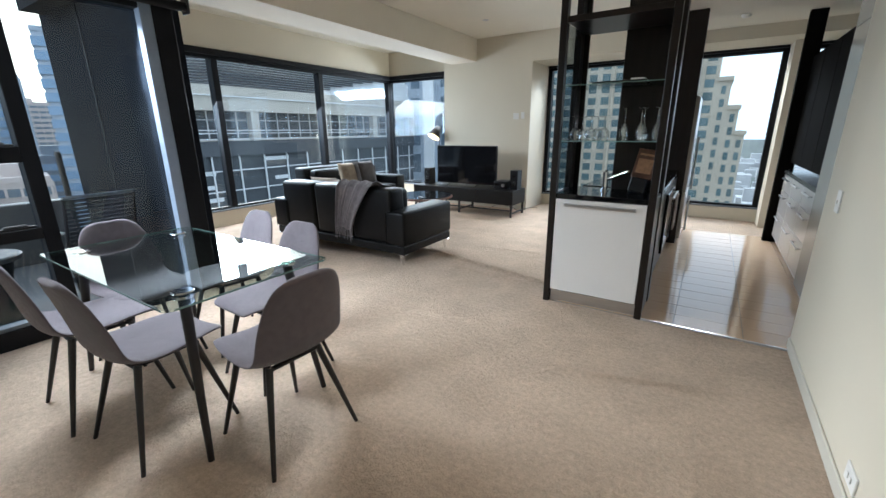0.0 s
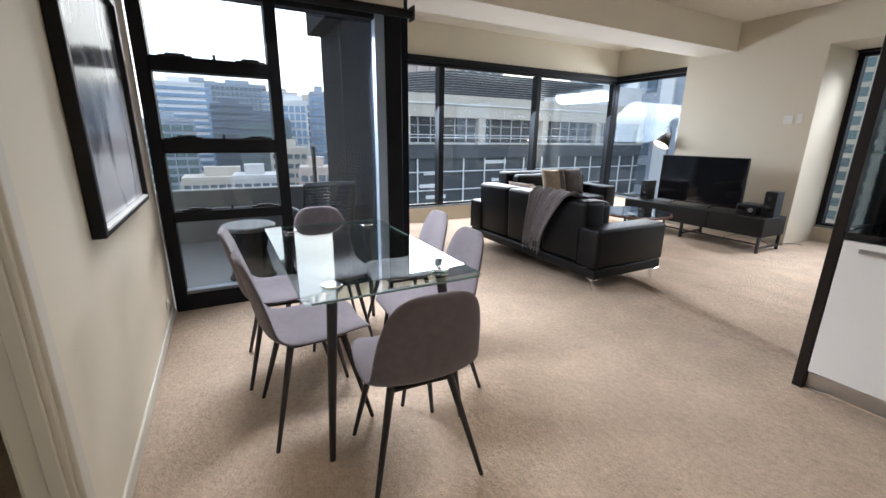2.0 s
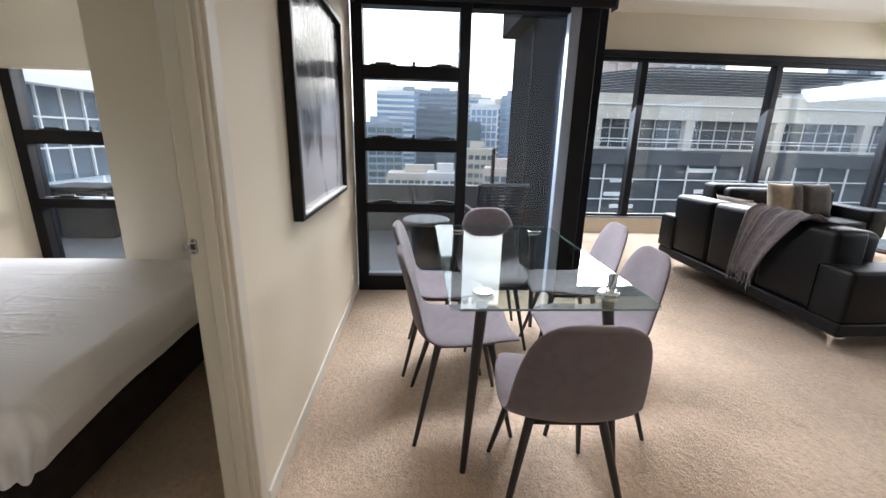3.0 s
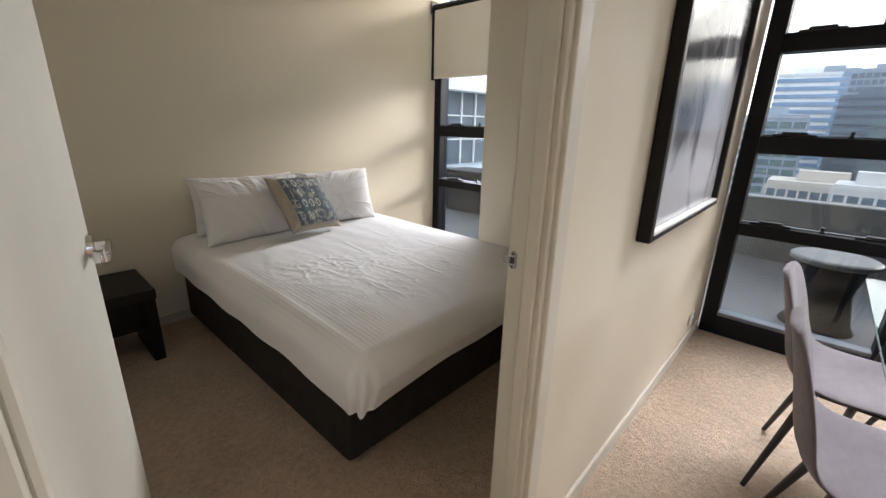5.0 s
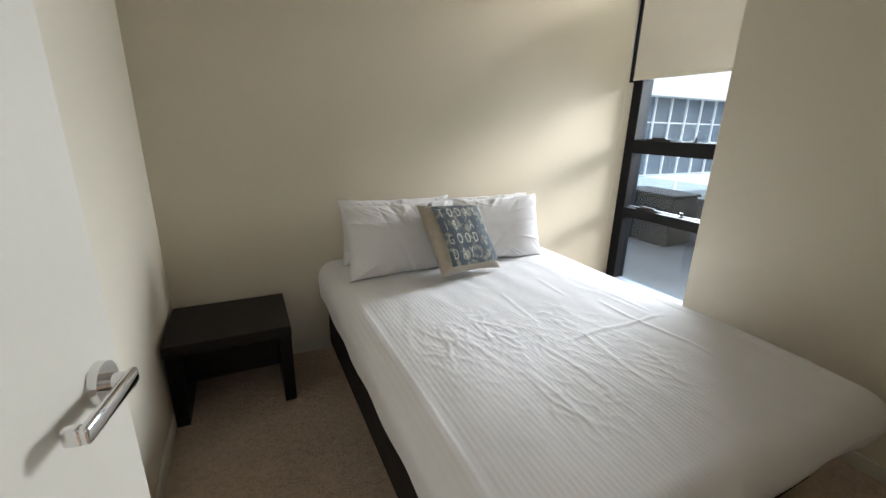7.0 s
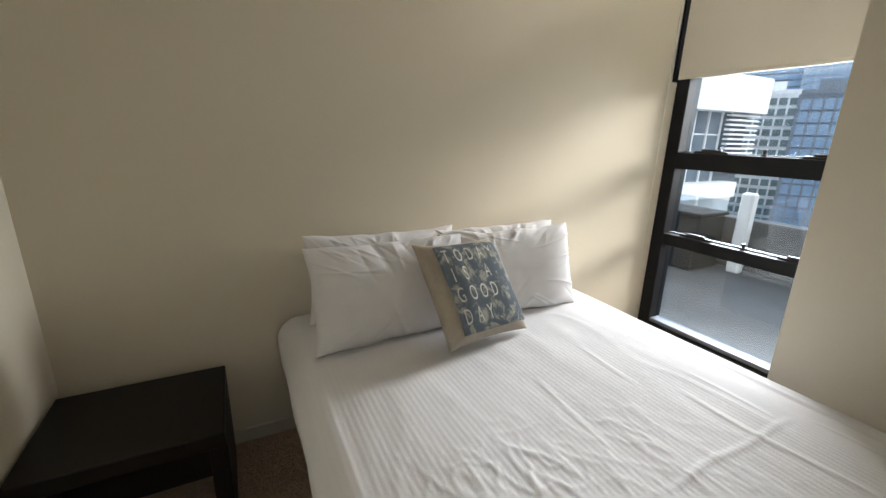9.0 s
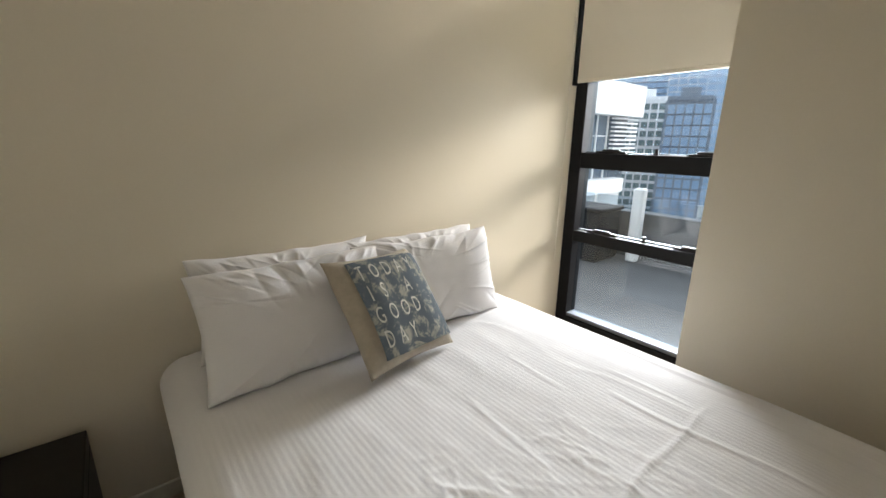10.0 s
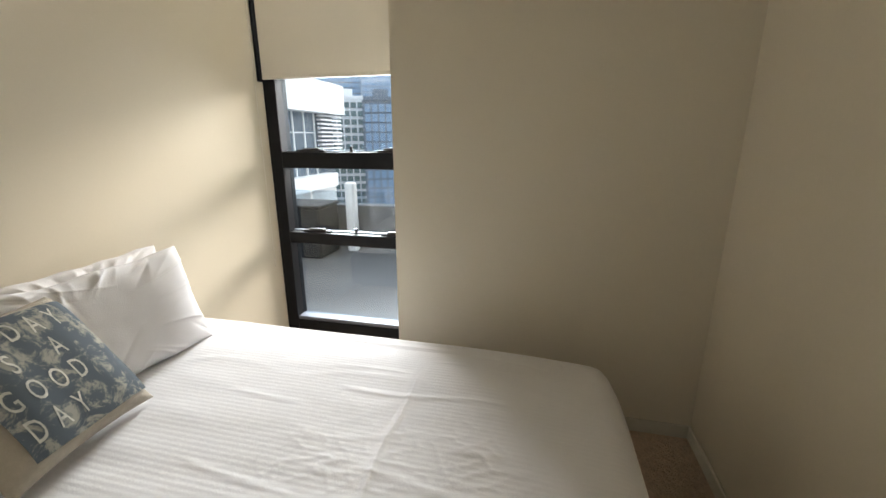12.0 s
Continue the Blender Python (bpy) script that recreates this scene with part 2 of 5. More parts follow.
bm = bmesh.new()
box(bm, -4.06, -0.05, -0.2, 1.3, 7.85, -0.005)
box(bm, -6.45, 1.95, -0.2, -4.06, 7.5, -0.005)
grid(bm, lambda u, v: (-4.06 + 5.36 * u, -0.05 + 7.9 * v, carpet_height(-4.06 + 5.36 * u, -0.05 + 7.9 * v)), 330, 490)
grid(bm, lambda u, v: (-6.45 + 2.39 * u, 1.95 + 5.55 * v, 0.0), 2, 4)
setting("floor", bm, M_CARPET, "beige cut-pile carpet with faint wrinkles and wear", "floor", smooth=True)
bm = bmesh.new()
box(bm, -4.06, -3.0, -0.2, 0.4, -0.05, 0.0)
setting("floor_bedroom", bm, M_CARPET, "beige carpet in the bedroom and hall", "floor")

bm = bmesh.new()  # picture wall with the bedroom doorway
box(bm, -4.05, -0.09, 0, -1.69, 0, CEIL)
box(bm, -1.69, -0.09, 2.09, -0.78, 0, CEIL)
box(bm, -0.78, -0.09, 0, -0.66, 0, CEIL)
setting("wall_south", bm, M_WALL, "cream painted wall with the bedroom doorway", "wall")
bm = bmesh.new()
box(bm, -4.1, -2.69, 0, -0.66, -2.57, 2.7)
setting("wall_bed_head", bm, M_WALL, "cream painted wall behind the bed", "wall")
bm = bmesh.new()
box(bm, -0.76, -2.57, 0, -0.66, -0.09, CEIL)
setting("wall_bed_east", bm, M_WALL, "cream painted bedroom side wall", "wall")
bm = bmesh.new()
box(bm, -4.1, -1.535, 0, -3.43, -0.09, 2.7)
setting("wall_bed_west", bm, M_WALL, "cream painted boxed-out wall beside the bedroom window", "wall")
bm = bmesh.new()
box(bm, 0.35, -3.0, 0, 0.47, 3.26, CEIL)
setting("wall_east", bm, M_WALL, "cream painted hallway wall", "wall")
bm = bmesh.new()
box(bm, -0.66, -3.12, 0, 0.47, -3.0, CEIL)
setting("wall_hall_end", bm, M_WALL, "cream painted wall at the hall end", "wall")
bm = bmesh.new()
box(bm, 1.25, 3.2, 0, 1.37, 8.0, CEIL)
box(bm, 0.47, 3.1, 0, 1.25, 3.26, CEIL)
setting("wall_kitchen_east", bm, M_WALL, "cream painted kitchen wall behind the cupboards", "wall")
bm = bmesh.new()  # block behind the television, with the head over the window recess
box(bm, -4.6, 6.9, 0, -2.9, 7.85, CEIL)
box(bm, -2.9, 6.9, 2.445, 1.25, 7.85, CEIL)
setting("wall_north", bm, M_WALL, "cream painted wall behind the television", "wall")
bm = bmesh.new()  # sill walls and heads of the living and kitchen windows
box(bm, -6.47, 2.05, 0, -6.33, 7.55, 0.235)
box(bm, -6.47, 2.05, 2.44, -6.33, 7.55, 3.0)
box(bm, -6.33, 7.42, 0, -4.6, 7.55, 0.235)
box(bm, -6.33, 7.42, 2.44, -4.6, 7.55, 3.0)
box(bm, -2.9, 7.7, 0, 1.25, 7.85, 0.2)
box(bm, 0.45, 7.3, 0.0, 0.56, 7.7, 2.445)
setting("wall_sills", bm, M_WALL, "low cream sill walls and heads of the window bays", "wall")
bm = bmesh.new()  # closing return between dining front and living bay
box(bm, -6.2, 1.75, -0.2, -4.1, 2.05, 3.0)
box(bm, -6.47, 1.9, -0.2, -6.2, 2.05, 3.0)
setting("wall_return", bm, M_RETURN, "dark clad return wall beside the balcony", "wall")

bm = bmesh.new()
box(bm, -3.92, -0.09, CEIL, 1.37, 7.85, CEIL + 0.12)
box(bm, -0.78, -3.1, CEIL, 0.47, -0.09, CEIL + 0.12)
setting("ceiling", bm, M_CEIL, "off-white plaster ceiling", "ceiling")
bm = bmesh.new()
box(bm, -6.5, 1.9, 2.95, -4.4, 7.6, 3.07)
setting("ceiling_bay", bm, M_CEIL, "off-white ceiling over the window bay", "ceiling")
bm = bmesh.new()
box(bm, -4.45, -0.09, 2.52, -3.93, 6.9, 3.05)
box(bm, -4.1, 0.0, 2.35, -3.95, 1.95, 2.52)
setting("ceiling_beam", bm, M_CEIL, "painted ceiling beam along the facade line", "ceiling beam")
bm = bmesh.new()
box(bm, -4.1, -2.6, 2.6, -0.7, -0.09, 2.7)
setting("ceiling_bedroom", bm, M_CEIL, "off-white bedroom ceiling", "ceiling")

# skirting boards
bm = bmesh.new()
box(bm, -3.93, 0.0, 0, -1.75, 0.012, 0.075, 0.004)
box(bm, 0.338, -2.9, 0, 0.35, 3.25, 0.075, 0.004)
box(bm, -3.42, -2.57, 0, -0.76, -2.558, 0.07, 0.004)
box(bm, -3.43, -1.53, 0, -3.418, -0.09, 0.07, 0.004)
box(bm, -3.43, -0.102, 0, -1.75, -0.09, 0.07, 0.004)
box(bm, -0.772, -2.56, 0, -0.76, -0.2, 0.07, 0.004)
box(bm, -4.6, 6.888, 0, -2.9, 6.9, 0.075, 0.004)
setting("baseboard", bm, M_SKIRT, "narrow cream gloss skirting boards", "baseboard")


def glazed_unit(name, x, y0, y1, top, label):
    """Awning window stack facing the balcony: fixed base pane and opening sashes."""
    w = tagged(new(name), label, "window", kind="structure")
    w.matrix_basis = pose(x, y0, 0)
    W = y1 - y0
    bm = bmesh.new()
    box(bm, -0.07, 0, 0, 0.05, 0.085, top, 0.004)
    box(bm, -0.07, W - 0.085, 0, 0.05, W, top, 0.004)
    box(bm, -0.07, 0.085, 0, 0.052, W - 0.085, 0.13, 0.004)
    box(bm, -0.07, 0.085, 2.26, 0.05, W - 0.085, top, 0.004)
    for z0, z1 in ((0.70, 0.775), (1.2, 1.3), (1.75, 1.845)):
        box(bm, -0.07, 0.085, z0, 0.055, W - 0.085, z1, 0.004)
    part("window_frame", bm, M_FRAME, w)
    part("sill", bx(-0.05, 0.085, 0.13, 0.04, W - 0.085, 0.155, 0.003), M_SILLGREY, w, "pale grey aluminium sill")
    for z0, z1 in ((0.155, 0.70), (0.775, 1.2), (1.3, 1.75), (1.845, 2.26)):
        p = part("pane", bx(-0.03, 0.085, z0, -0.022, W - 0.085, z1), M_GLASS, w)
        p.visible_shadow = False
    for z in (0.775, 1.3, 1.845):
        bm = bmesh.new()  # friction stays and catch
        for c in (0.26, 0.78):
            box(bm, -0.005, W * c - 0.10, z, 0.03, W * c + 0.10, z + 0.014, 0.004)
            box(bm, 0.0, W * c - 0.06, z + 0.012, 0.03, W * c + 0.06, z + 0.026, 0.006)
        part("window_stay", bm, M_LEGBLACK, w)
        bm = bmesh.new()
        box(bm, 0.0, W * 0.52 - 0.012, z, 0.02, W * 0.52 + 0.012, z + 0.012, 0.002)
        rod(bm, (0.01, W * 0.52, z + 0.01), (0.01, W * 0.52, z + 0.035), 0.008, 0.012)
        part("catch", bm, M_LEGBLACK, w)
        part("sash_edge", bx(-0.02, 0.09, z + 0.0005, 0.0, W - 0.09, z + 0.008), M_SILLGREY, w, "bright aluminium sash edge")
    return w


M_SILLGREY = mat("grey_anodised_aluminium", (0.17, 0.19, 0.22), 0.45, metal=0.3, var=0.08, scale=10)
# The sky's reflection in the trim is put into its blue base colour.
M_TRIM = mat("sky_tinted_anodised_trim", (0.24, 0.29, 0.37), 0.6, spec=0.2, var=0.1, scale=6)
glazed_unit("window_1", -4.0, 0.02, 0.93, 2.35, "dark aluminium awning window stack beside the dining table")
wb = glazed_unit("window_2", -4.0, -2.568, -1.5, 2.35, "dark aluminium awning window stack beside the bed")
# Dark strip added where a dark gap shows between wall and blind.
part("blind_gap_strip", bx(0.05, 0.001, 1.72, 0.10, 0.018, 2.35, 0.002), M_FRAME, wb, "dark strip standing for the gap beside the blind")

w = tagged(new("window_3"), "tall fixed dark-framed pane beside the dining table", "window", kind="structure")
w.matrix_basis = pose(-4.0, 0.932, 0)
bm = bmesh.new()
box(bm, -0.07, 0, 0, 0.05, 0.84, 0.13, 0.004)
box(bm, -0.07, 0, 2.26, 0.05, 0.84, 2.35, 0.004)
part("window_frame", bm, M_FRAME, w)
part("sill", bx(-0.05, 0, 0.13, 0.04, 0.84, 0.155, 0.003), M_SILLGREY, w)
part("pane", bx(-0.03, 0, 0.155, -0.022, 0.84, 2.26), M_GLASS, w).visible_shadow = False
bm = bmesh.new()
box(bm, -0.10, 0.84, 0, 0.07, 0.985, 2.35, 0.005)
box(bm, -0.45, 0.90, 0, -0.10, 0.985, 2.35, 0.005)
part("post", bm, M_FRAME, w)
part("post_trim", bx(-0.02, 0.755, 0.155, 0.06, 0.84, 2.3, 0.004), M_TRIM, w, "aluminium trim, sky reflection put into its blue-grey")


def fixed_window(name, m, width, z0, z1, mullions, label):
    """Fixed glazing along local x with upright mullions."""
    w = tagged(new(name), label, "window", kind="structure")
    w.matrix_basis = m
    bm = bmesh.new()
    box(bm, 0, -0.05, z1 - 0.07, width, 0.05, z1, 0.004)
    box(bm, 0, -0.05, z0, width, 0.05, z0 + 0.05, 0.004)
    part("window_frame", bm, M_FRAME, w)
    part("sill_strip", bx(0, 0.05, z0 - 0.004, width, 0.085, z0 + 0.02, 0.003), M_SILLGREY, w)
    edges = [0.0] + mullions + [width]
    for c in mullions:
        part("mullion", bx(c - 0.045, -0.07, z0 + 0.05, c + 0.045, 0.07, z1 - 0.07, 0.004), M_FRAME, w)
    for e, cc in ((0, 0.07), (width - 0.07, width)):
        part("jamb", bx(e, -0.055, z0 + 0.05, cc if e == 0 else width, 0.055, z1 - 0.07, 0.004), M_FRAME, w)
    for a, b in zip(edges, edges[1:]):
        part("pane", bx(a + 0.04, -0.004, z0 + 0.05, b - 0.04, 0.004, z1 - 0.07), M_GLASS, w).visible_shadow = False
    part("blind_cassette", bx(0.01, 0.06, z1 - 0.03, width - 0.01, 0.13, z1 + 0.05, 0.01, 2), M_FRAME, w, "dark rolled-up blind cassette")
    return w


fixed_window("window_4", pose(-6.40, 7.45, 0, 0, 0, -90), 5.4, 0.235, 2.44, [1.95, 3.87], "wide dark-framed windows of the living bay")
fixed_window("window_5", pose(-4.6, 7.48, 0, 0, 0, 180), 1.8, 0.235, 2.44, [], "dark-framed corner window of the living bay")
fixed_window("window_6", pose(0.45, 7.76, 0, 0, 0, 180), 3.35, 0.2, 2.445, [], "wide dark-framed kitchen window")
fixed_window("window_7", pose(1.25, 7.76, 0, 0, 0, 180), 0.69, 0.2, 2.445, [], "narrow dark-framed kitchen window")


# ---- bedroom door, frame and fittings ----
def door_frame():
    d = tagged(new("door_1"), "cream painted timber door frame of the bedroom", "door frame", kind="structure")
    d.matrix_basis = pose(-1.69, -0.045, 0)
    for name, a, b in (("jamb", 0.0, 0.035), ("jamb", 0.875, 0.91)):
        bm = bmesh.new()
        box(bm, a, -0.05, 0, b, 0.05, 2.06, 0.003)
        s = b if a == 0 else a - 0.012
        box(bm, s, 0.0, 0, s + 0.012, 0.035, 2.05, 0.003)
        part(name, bm, M_SKIRT, d)
    part("head", bx(0.035, -0.05, 2.055, 0.875, 0.05, 2.09, 0.003), M_SKIRT, d)
    for y0, y1 in ((0.045, 0.062), (-0.062, -0.045)):
        for a in (-0.04, 0.89):
            part("architrave", bx(a, y0, 0, a + 0.06, y1, 2.125, 0.005, 2), M_SKIRT, d)
        part("architrave", bx(0.021, y0, 2.065, 0.889, y1, 2.125, 0.005, 2), M_SKIRT, d)
    bm = bmesh.new()
    for dz in (-0.012, 0.012):
        rod(bm, (0.0352, -0.036, 1.015 + dz), (0.0380, -0.036, 1.015 + dz), 0.011, 0.010, 20)
    box(bm, 0.0352, -0.047, 1.000, 0.0382, -0.025, 1.030, 0.001)
    box(bm, 0.0352, -0.062, 1.004, 0.0400, -0.047, 1.022, 0.0015)
    plate = shade_auto(part("strike_plate", bm, M_DARKCHROME, d, "rounded chrome strike plate"))
    part("latch_hole", bx(0.0382, -0.043, 1.007, 0.0388, -0.030, 1.023), M_LEGBLACK, plate)
    for dz in (-0.016, 0.016):
        bm = bmesh.new()
        rod(bm, (0.0378, -0.036, 1.015 + dz), (0.0386, -0.036, 1.015 + dz), 0.0035, 0.0035, 12)
        part("screw", bm, M_LEGBLACK, plate)


door_frame()

HX, HY, EX, EY = -0.80, -0.10, -0.955, -0.875
ang = math.degrees(math.atan2(EY - HY, EX - HX))
leaf = tagged(new("door_2"), "open cream painted bedroom door with chrome lever handle", "door", kind="structure")
leaf.matrix_basis = pose(HX, HY, 0.012, 0, 0, ang)
part("door_leaf", bx(0, -0.019, 0, 0.79, 0.019, 2.03, 0.003, 2), M_SKIRT, leaf)
for sgn in (-1, 1):
    bm = bmesh.new()
    rod(bm, (0.73, sgn * 0.019, 1.015), (0.73, sgn * 0.031, 1.015), 0.030, 0.029, 28)
    rod(bm, (0.73, sgn * 0.03, 1.015), (0.73, sgn * 0.062, 1.015), 0.012, 0.012, 16)
    box(bm, 0.612, sgn * 0.058 - 0.006, 1.004, 0.744, sgn * 0.058 + 0.006, 1.028, 0.005, 3)
    box(bm, 0.612, min(sgn * 0.035, sgn * 0.055), 1.004, 0.626, max(sgn * 0.035, sgn * 0.055), 1.028, 0.004, 3)
    shade_auto(part("lever_handle", bm, M_CHROME, leaf, "chrome lever handle"))
for z in (0.25, 1.0, 1.8):
    bm = bmesh.new()
    rod(bm, (-0.004, 0.024, z - 0.05), (-0.004, 0.024, z + 0.05), 0.006)
    box(bm, -0.0025, -0.014, z - 0.05, -0.0004, 0.020, z + 0.05, 0.0006)
    part("hinge", bm, M_STEEL, leaf, "steel butt hinge")


def wall_plate(name, label, cat, m, w, h, gang):
    t = thing(name, label, cat, m)
    part("plate", bx(-w / 2, 0, -h / 2, w / 2, 0.009, h / 2, 0.003, 2), M_PLASTIC, t)
    for k in range(gang):
        c = (k - (gang - 1) / 2) * 0.034
        part("rocker", bx(c - 0.008, 0.009, -0.012, c + 0.008, 0.014, 0.012, 0.002), M_PLASTIC, t)
    return t


M_PLASTIC = mat("white_plastic", (0.76, 0.75, 0.72), 0.35, var=0.02, scale=10)
wall_plate("power_outlet", "white double power outlet on the cream wall", "outlet", pose(-3.70, 0.0, 0.17), 0.115, 0.072, 2)
wall_plate("power_outlet", "white double power outlet near the skirting board", "outlet", pose(0.35, 1.85, 0.15, 0, 0, 90), 0.115, 0.072, 2)
wall_plate("light_switch", "white light switch at the kitchen corner", "switch", pose(0.35, 2.95, 1.0, 0, 0, 90), 0.075, 0.115, 1)
wall_plate("thermostat", "white wall thermostat with small display", "thermostat", pose(-3.15, 6.9, 1.6, 0, 0, 180), 0.10, 0.10, 1)
wall_plate("light_switch", "white double switch beside the thermostat", "switch", pose(-3.03, 6.9, 1.61, 0, 0, 180), 0.06, 0.11, 1)


# ---- framed picture ----
def ink_mat():
    m = bpy.data.materials.new("ink_wash_print")
    m.use_nodes = True
    n, l = m.node_tree.nodes, m.node_tree.links
    b = n["Principled BSDF"]
    b.inputs["Roughness"].default_value = 0.16
    b.inputs["Specular IOR Level"].default_value = 0.22
    tc = n.new("ShaderNodeTexCoord")
    mp = n.new("ShaderNodeMapping")
    mp.inputs["Scale"].default_value = (1.6, 1.6, 0.75)
    mp.inputs["Location"].default_value = (0.31, 0.0, 0.12)
    l.new(tc.outputs["Object"], mp.inputs[0])
    a = n.new("ShaderNodeTexNoise")
    a.inputs["Scale"].default_value = 2.6
    a.inputs["Detail"].default_value = 7
    a.inputs["Distortion"].default_value = 0.9
    l.new(mp.outputs[0], a.inputs[0])
    sep = n.new("ShaderNodeSeparateXYZ")
    l.new(tc.outputs["Object"], sep.inputs[0])
    hgt = n.new("ShaderNodeMapRange")
    hgt.inputs[1].default_value, hgt.inputs[2].default_value = 0.15, 0.75
    hgt.inputs[3].default_value, hgt.inputs[4].default_value = -0.22, 0.16
    l.new(sep.outputs[2], hgt.inputs[0])
    ad = n.new("ShaderNodeMath")
    l.new(a.outputs[0], ad.inputs[0])
    l.new(hgt.outputs[0], ad.inputs[1])
    r = n.new("ShaderNodeValToRGB")
    for p, c in ((0.40, (0.50, 0.50, 0.53)), (0.50, (0.36, 0.37, 0.40)), (0.56, (0.19, 0.20, 0.22)), (0.70, (0.06, 0.065, 0.075))):
        e = r.color_ramp.elements.new(p)
        e.color = (*c, 1)
    r.color_ramp.elements.remove(r.color_ramp.elements[0])
    r.color_ramp.elements.remove(r.color_ramp.elements[-1])
    l.new(ad.outputs[0], r.inputs[0])
    l.new(r.outputs[0], b.inputs["Base Color"])
    return m


pic = thing("framed_picture", "large black framed grey ink-wash print on the cream wall", "picture", pose(-3.40, 0.002, 0.955))
PW, PH = 1.11, 1.06
bm = bmesh.new()
box(bm, 0, 0, 0, 0.035, 0.045, PH, 0.003)
box(bm, PW - 0.035, 0, 0, PW, 0.045, PH, 0.003)
box(bm, 0.035, 0, 0, PW - 0.035, 0.045, 0.022, 0.003)
box(bm, 0.035, 0, PH - 0.035, PW - 0.035, 0.045, PH, 0.003)
part("frame", bm, M_BLACKWOOD, pic)
part("frame_edge", bx(0.035, 0.02, 0.022, PW - 0.035, 0.046, 0.034, 0.002), M_PLASTIC, pic, "pale inner lip of the frame")
part("print", bx(0.035, 0.008, 0.034, PW - 0.035, 0.02, PH - 0.035), ink_mat(), pic, "grey ink-wash print under glass")


# ---- blinds ----
def roller_blind(name, label, m, width, drop, cassette=True):
    t = thing(name, label, "blind", m)
    bm = bmesh.new()
    rod(bm, (0, 0, 0), (width, 0, 0), 0.035, n=20)
    shade_auto(part("roller", bm, M_FRAME, t, "dark roller tube"))
    if drop:
        part("fabric", bx(0.012, 0.026, -drop, width - 0.022, 0.029, 0.0), M_BLIND, t)
        part("hem_bar", bx(0.012, 0.02, -drop - 0.018, width - 0.022, 0.034, -drop, 0.004, 2), M_BLIND, t)
    for a in (-0.012, width):
        part("bracket", bx(a, -0.05, -0.05, a + 0.012, 0.05, 0.06, 0.003), M_LEGBLACK, t)
    return t


roller_blind("roller_blind", "half-lowered cream roller blind over the bedroom window", pose(-3.915, -1.54, 2.33, 0, 0, -90), 1.0, 0.585)
bm = bmesh.new()
rod(bm, (0, 0, 0.55), (0, 0, 2.3), 0.002, n=6)
ch = tagged(part("blind_chain", bm, M_BLIND, None, m=pose(-3.862, -2.556, 0)), "thin cream blind chain against the wall", "blind chain")
roller_blind("roller_blind", "rolled-up dark roller blind above the dining window", pose(-3.86, 1.98, 2.31, 0, 0, -90), 1.92, 0)


# ---- dining table and chairs ----
table = thing("dining_table", "clear glass dining table with black tapered legs", "table", pose(-2.555, 1.043, 0))
bm = bmesh.new()
box(bm, -0.71, -0.39, 0.735, 0.71, 0.39, 0.745)
es = [e for e in bm.edges if abs(e.verts[0].co.z - e.verts[1].co.z) > 0.005]
bmesh.ops.bevel(bm, geom=es, offset=0.03, segments=4, profile=0.5, affect="EDGES")
top = part("tabletop", bm, M_TABLEGLASS, table, "clear glass top with greenish edge")
top.visible_shadow = False
bm = bmesh.new()
for s in (-1, 1):
    box(bm, -0.678, s * 0.3906 - 0.0006, 0.736, 0.678, s * 0.3906 + 0.0006, 0.744)
    box(bm, s * 0.7106 - 0.0006, -0.358, 0.736, s * 0.7106 + 0.0006, 0.358, 0.744)
part("glass_edge", bm, M_GLASSEDGE, table, "green polished glass edge")
for sx in (-1, 1):
    for sy in (-1, 1):
        bm = bmesh.new()
        rod(bm, (sx * 0.55, sy * 0.25, 0.725), (sx * 0.662, sy * 0.316, 0.0), 0.024, 0.013, 18)
        lg = shade_auto(part("leg", bm, M_LEGBLACK, table))
        bm = bmesh.new()
        rod(bm, (sx * 0.55, sy * 0.25, 0.722), (sx * 0.55, sy * 0.25, 0.7345), 0.042, 0.045, 24)
        rod(bm, (sx * 0.55, sy * 0.25, 0.7455), (sx * 0.55, sy * 0.25, 0.750), 0.044, 0.040, 24)
        shade_auto(part("disc", bm, M_CHROME, table, "polished steel fixing disc"))


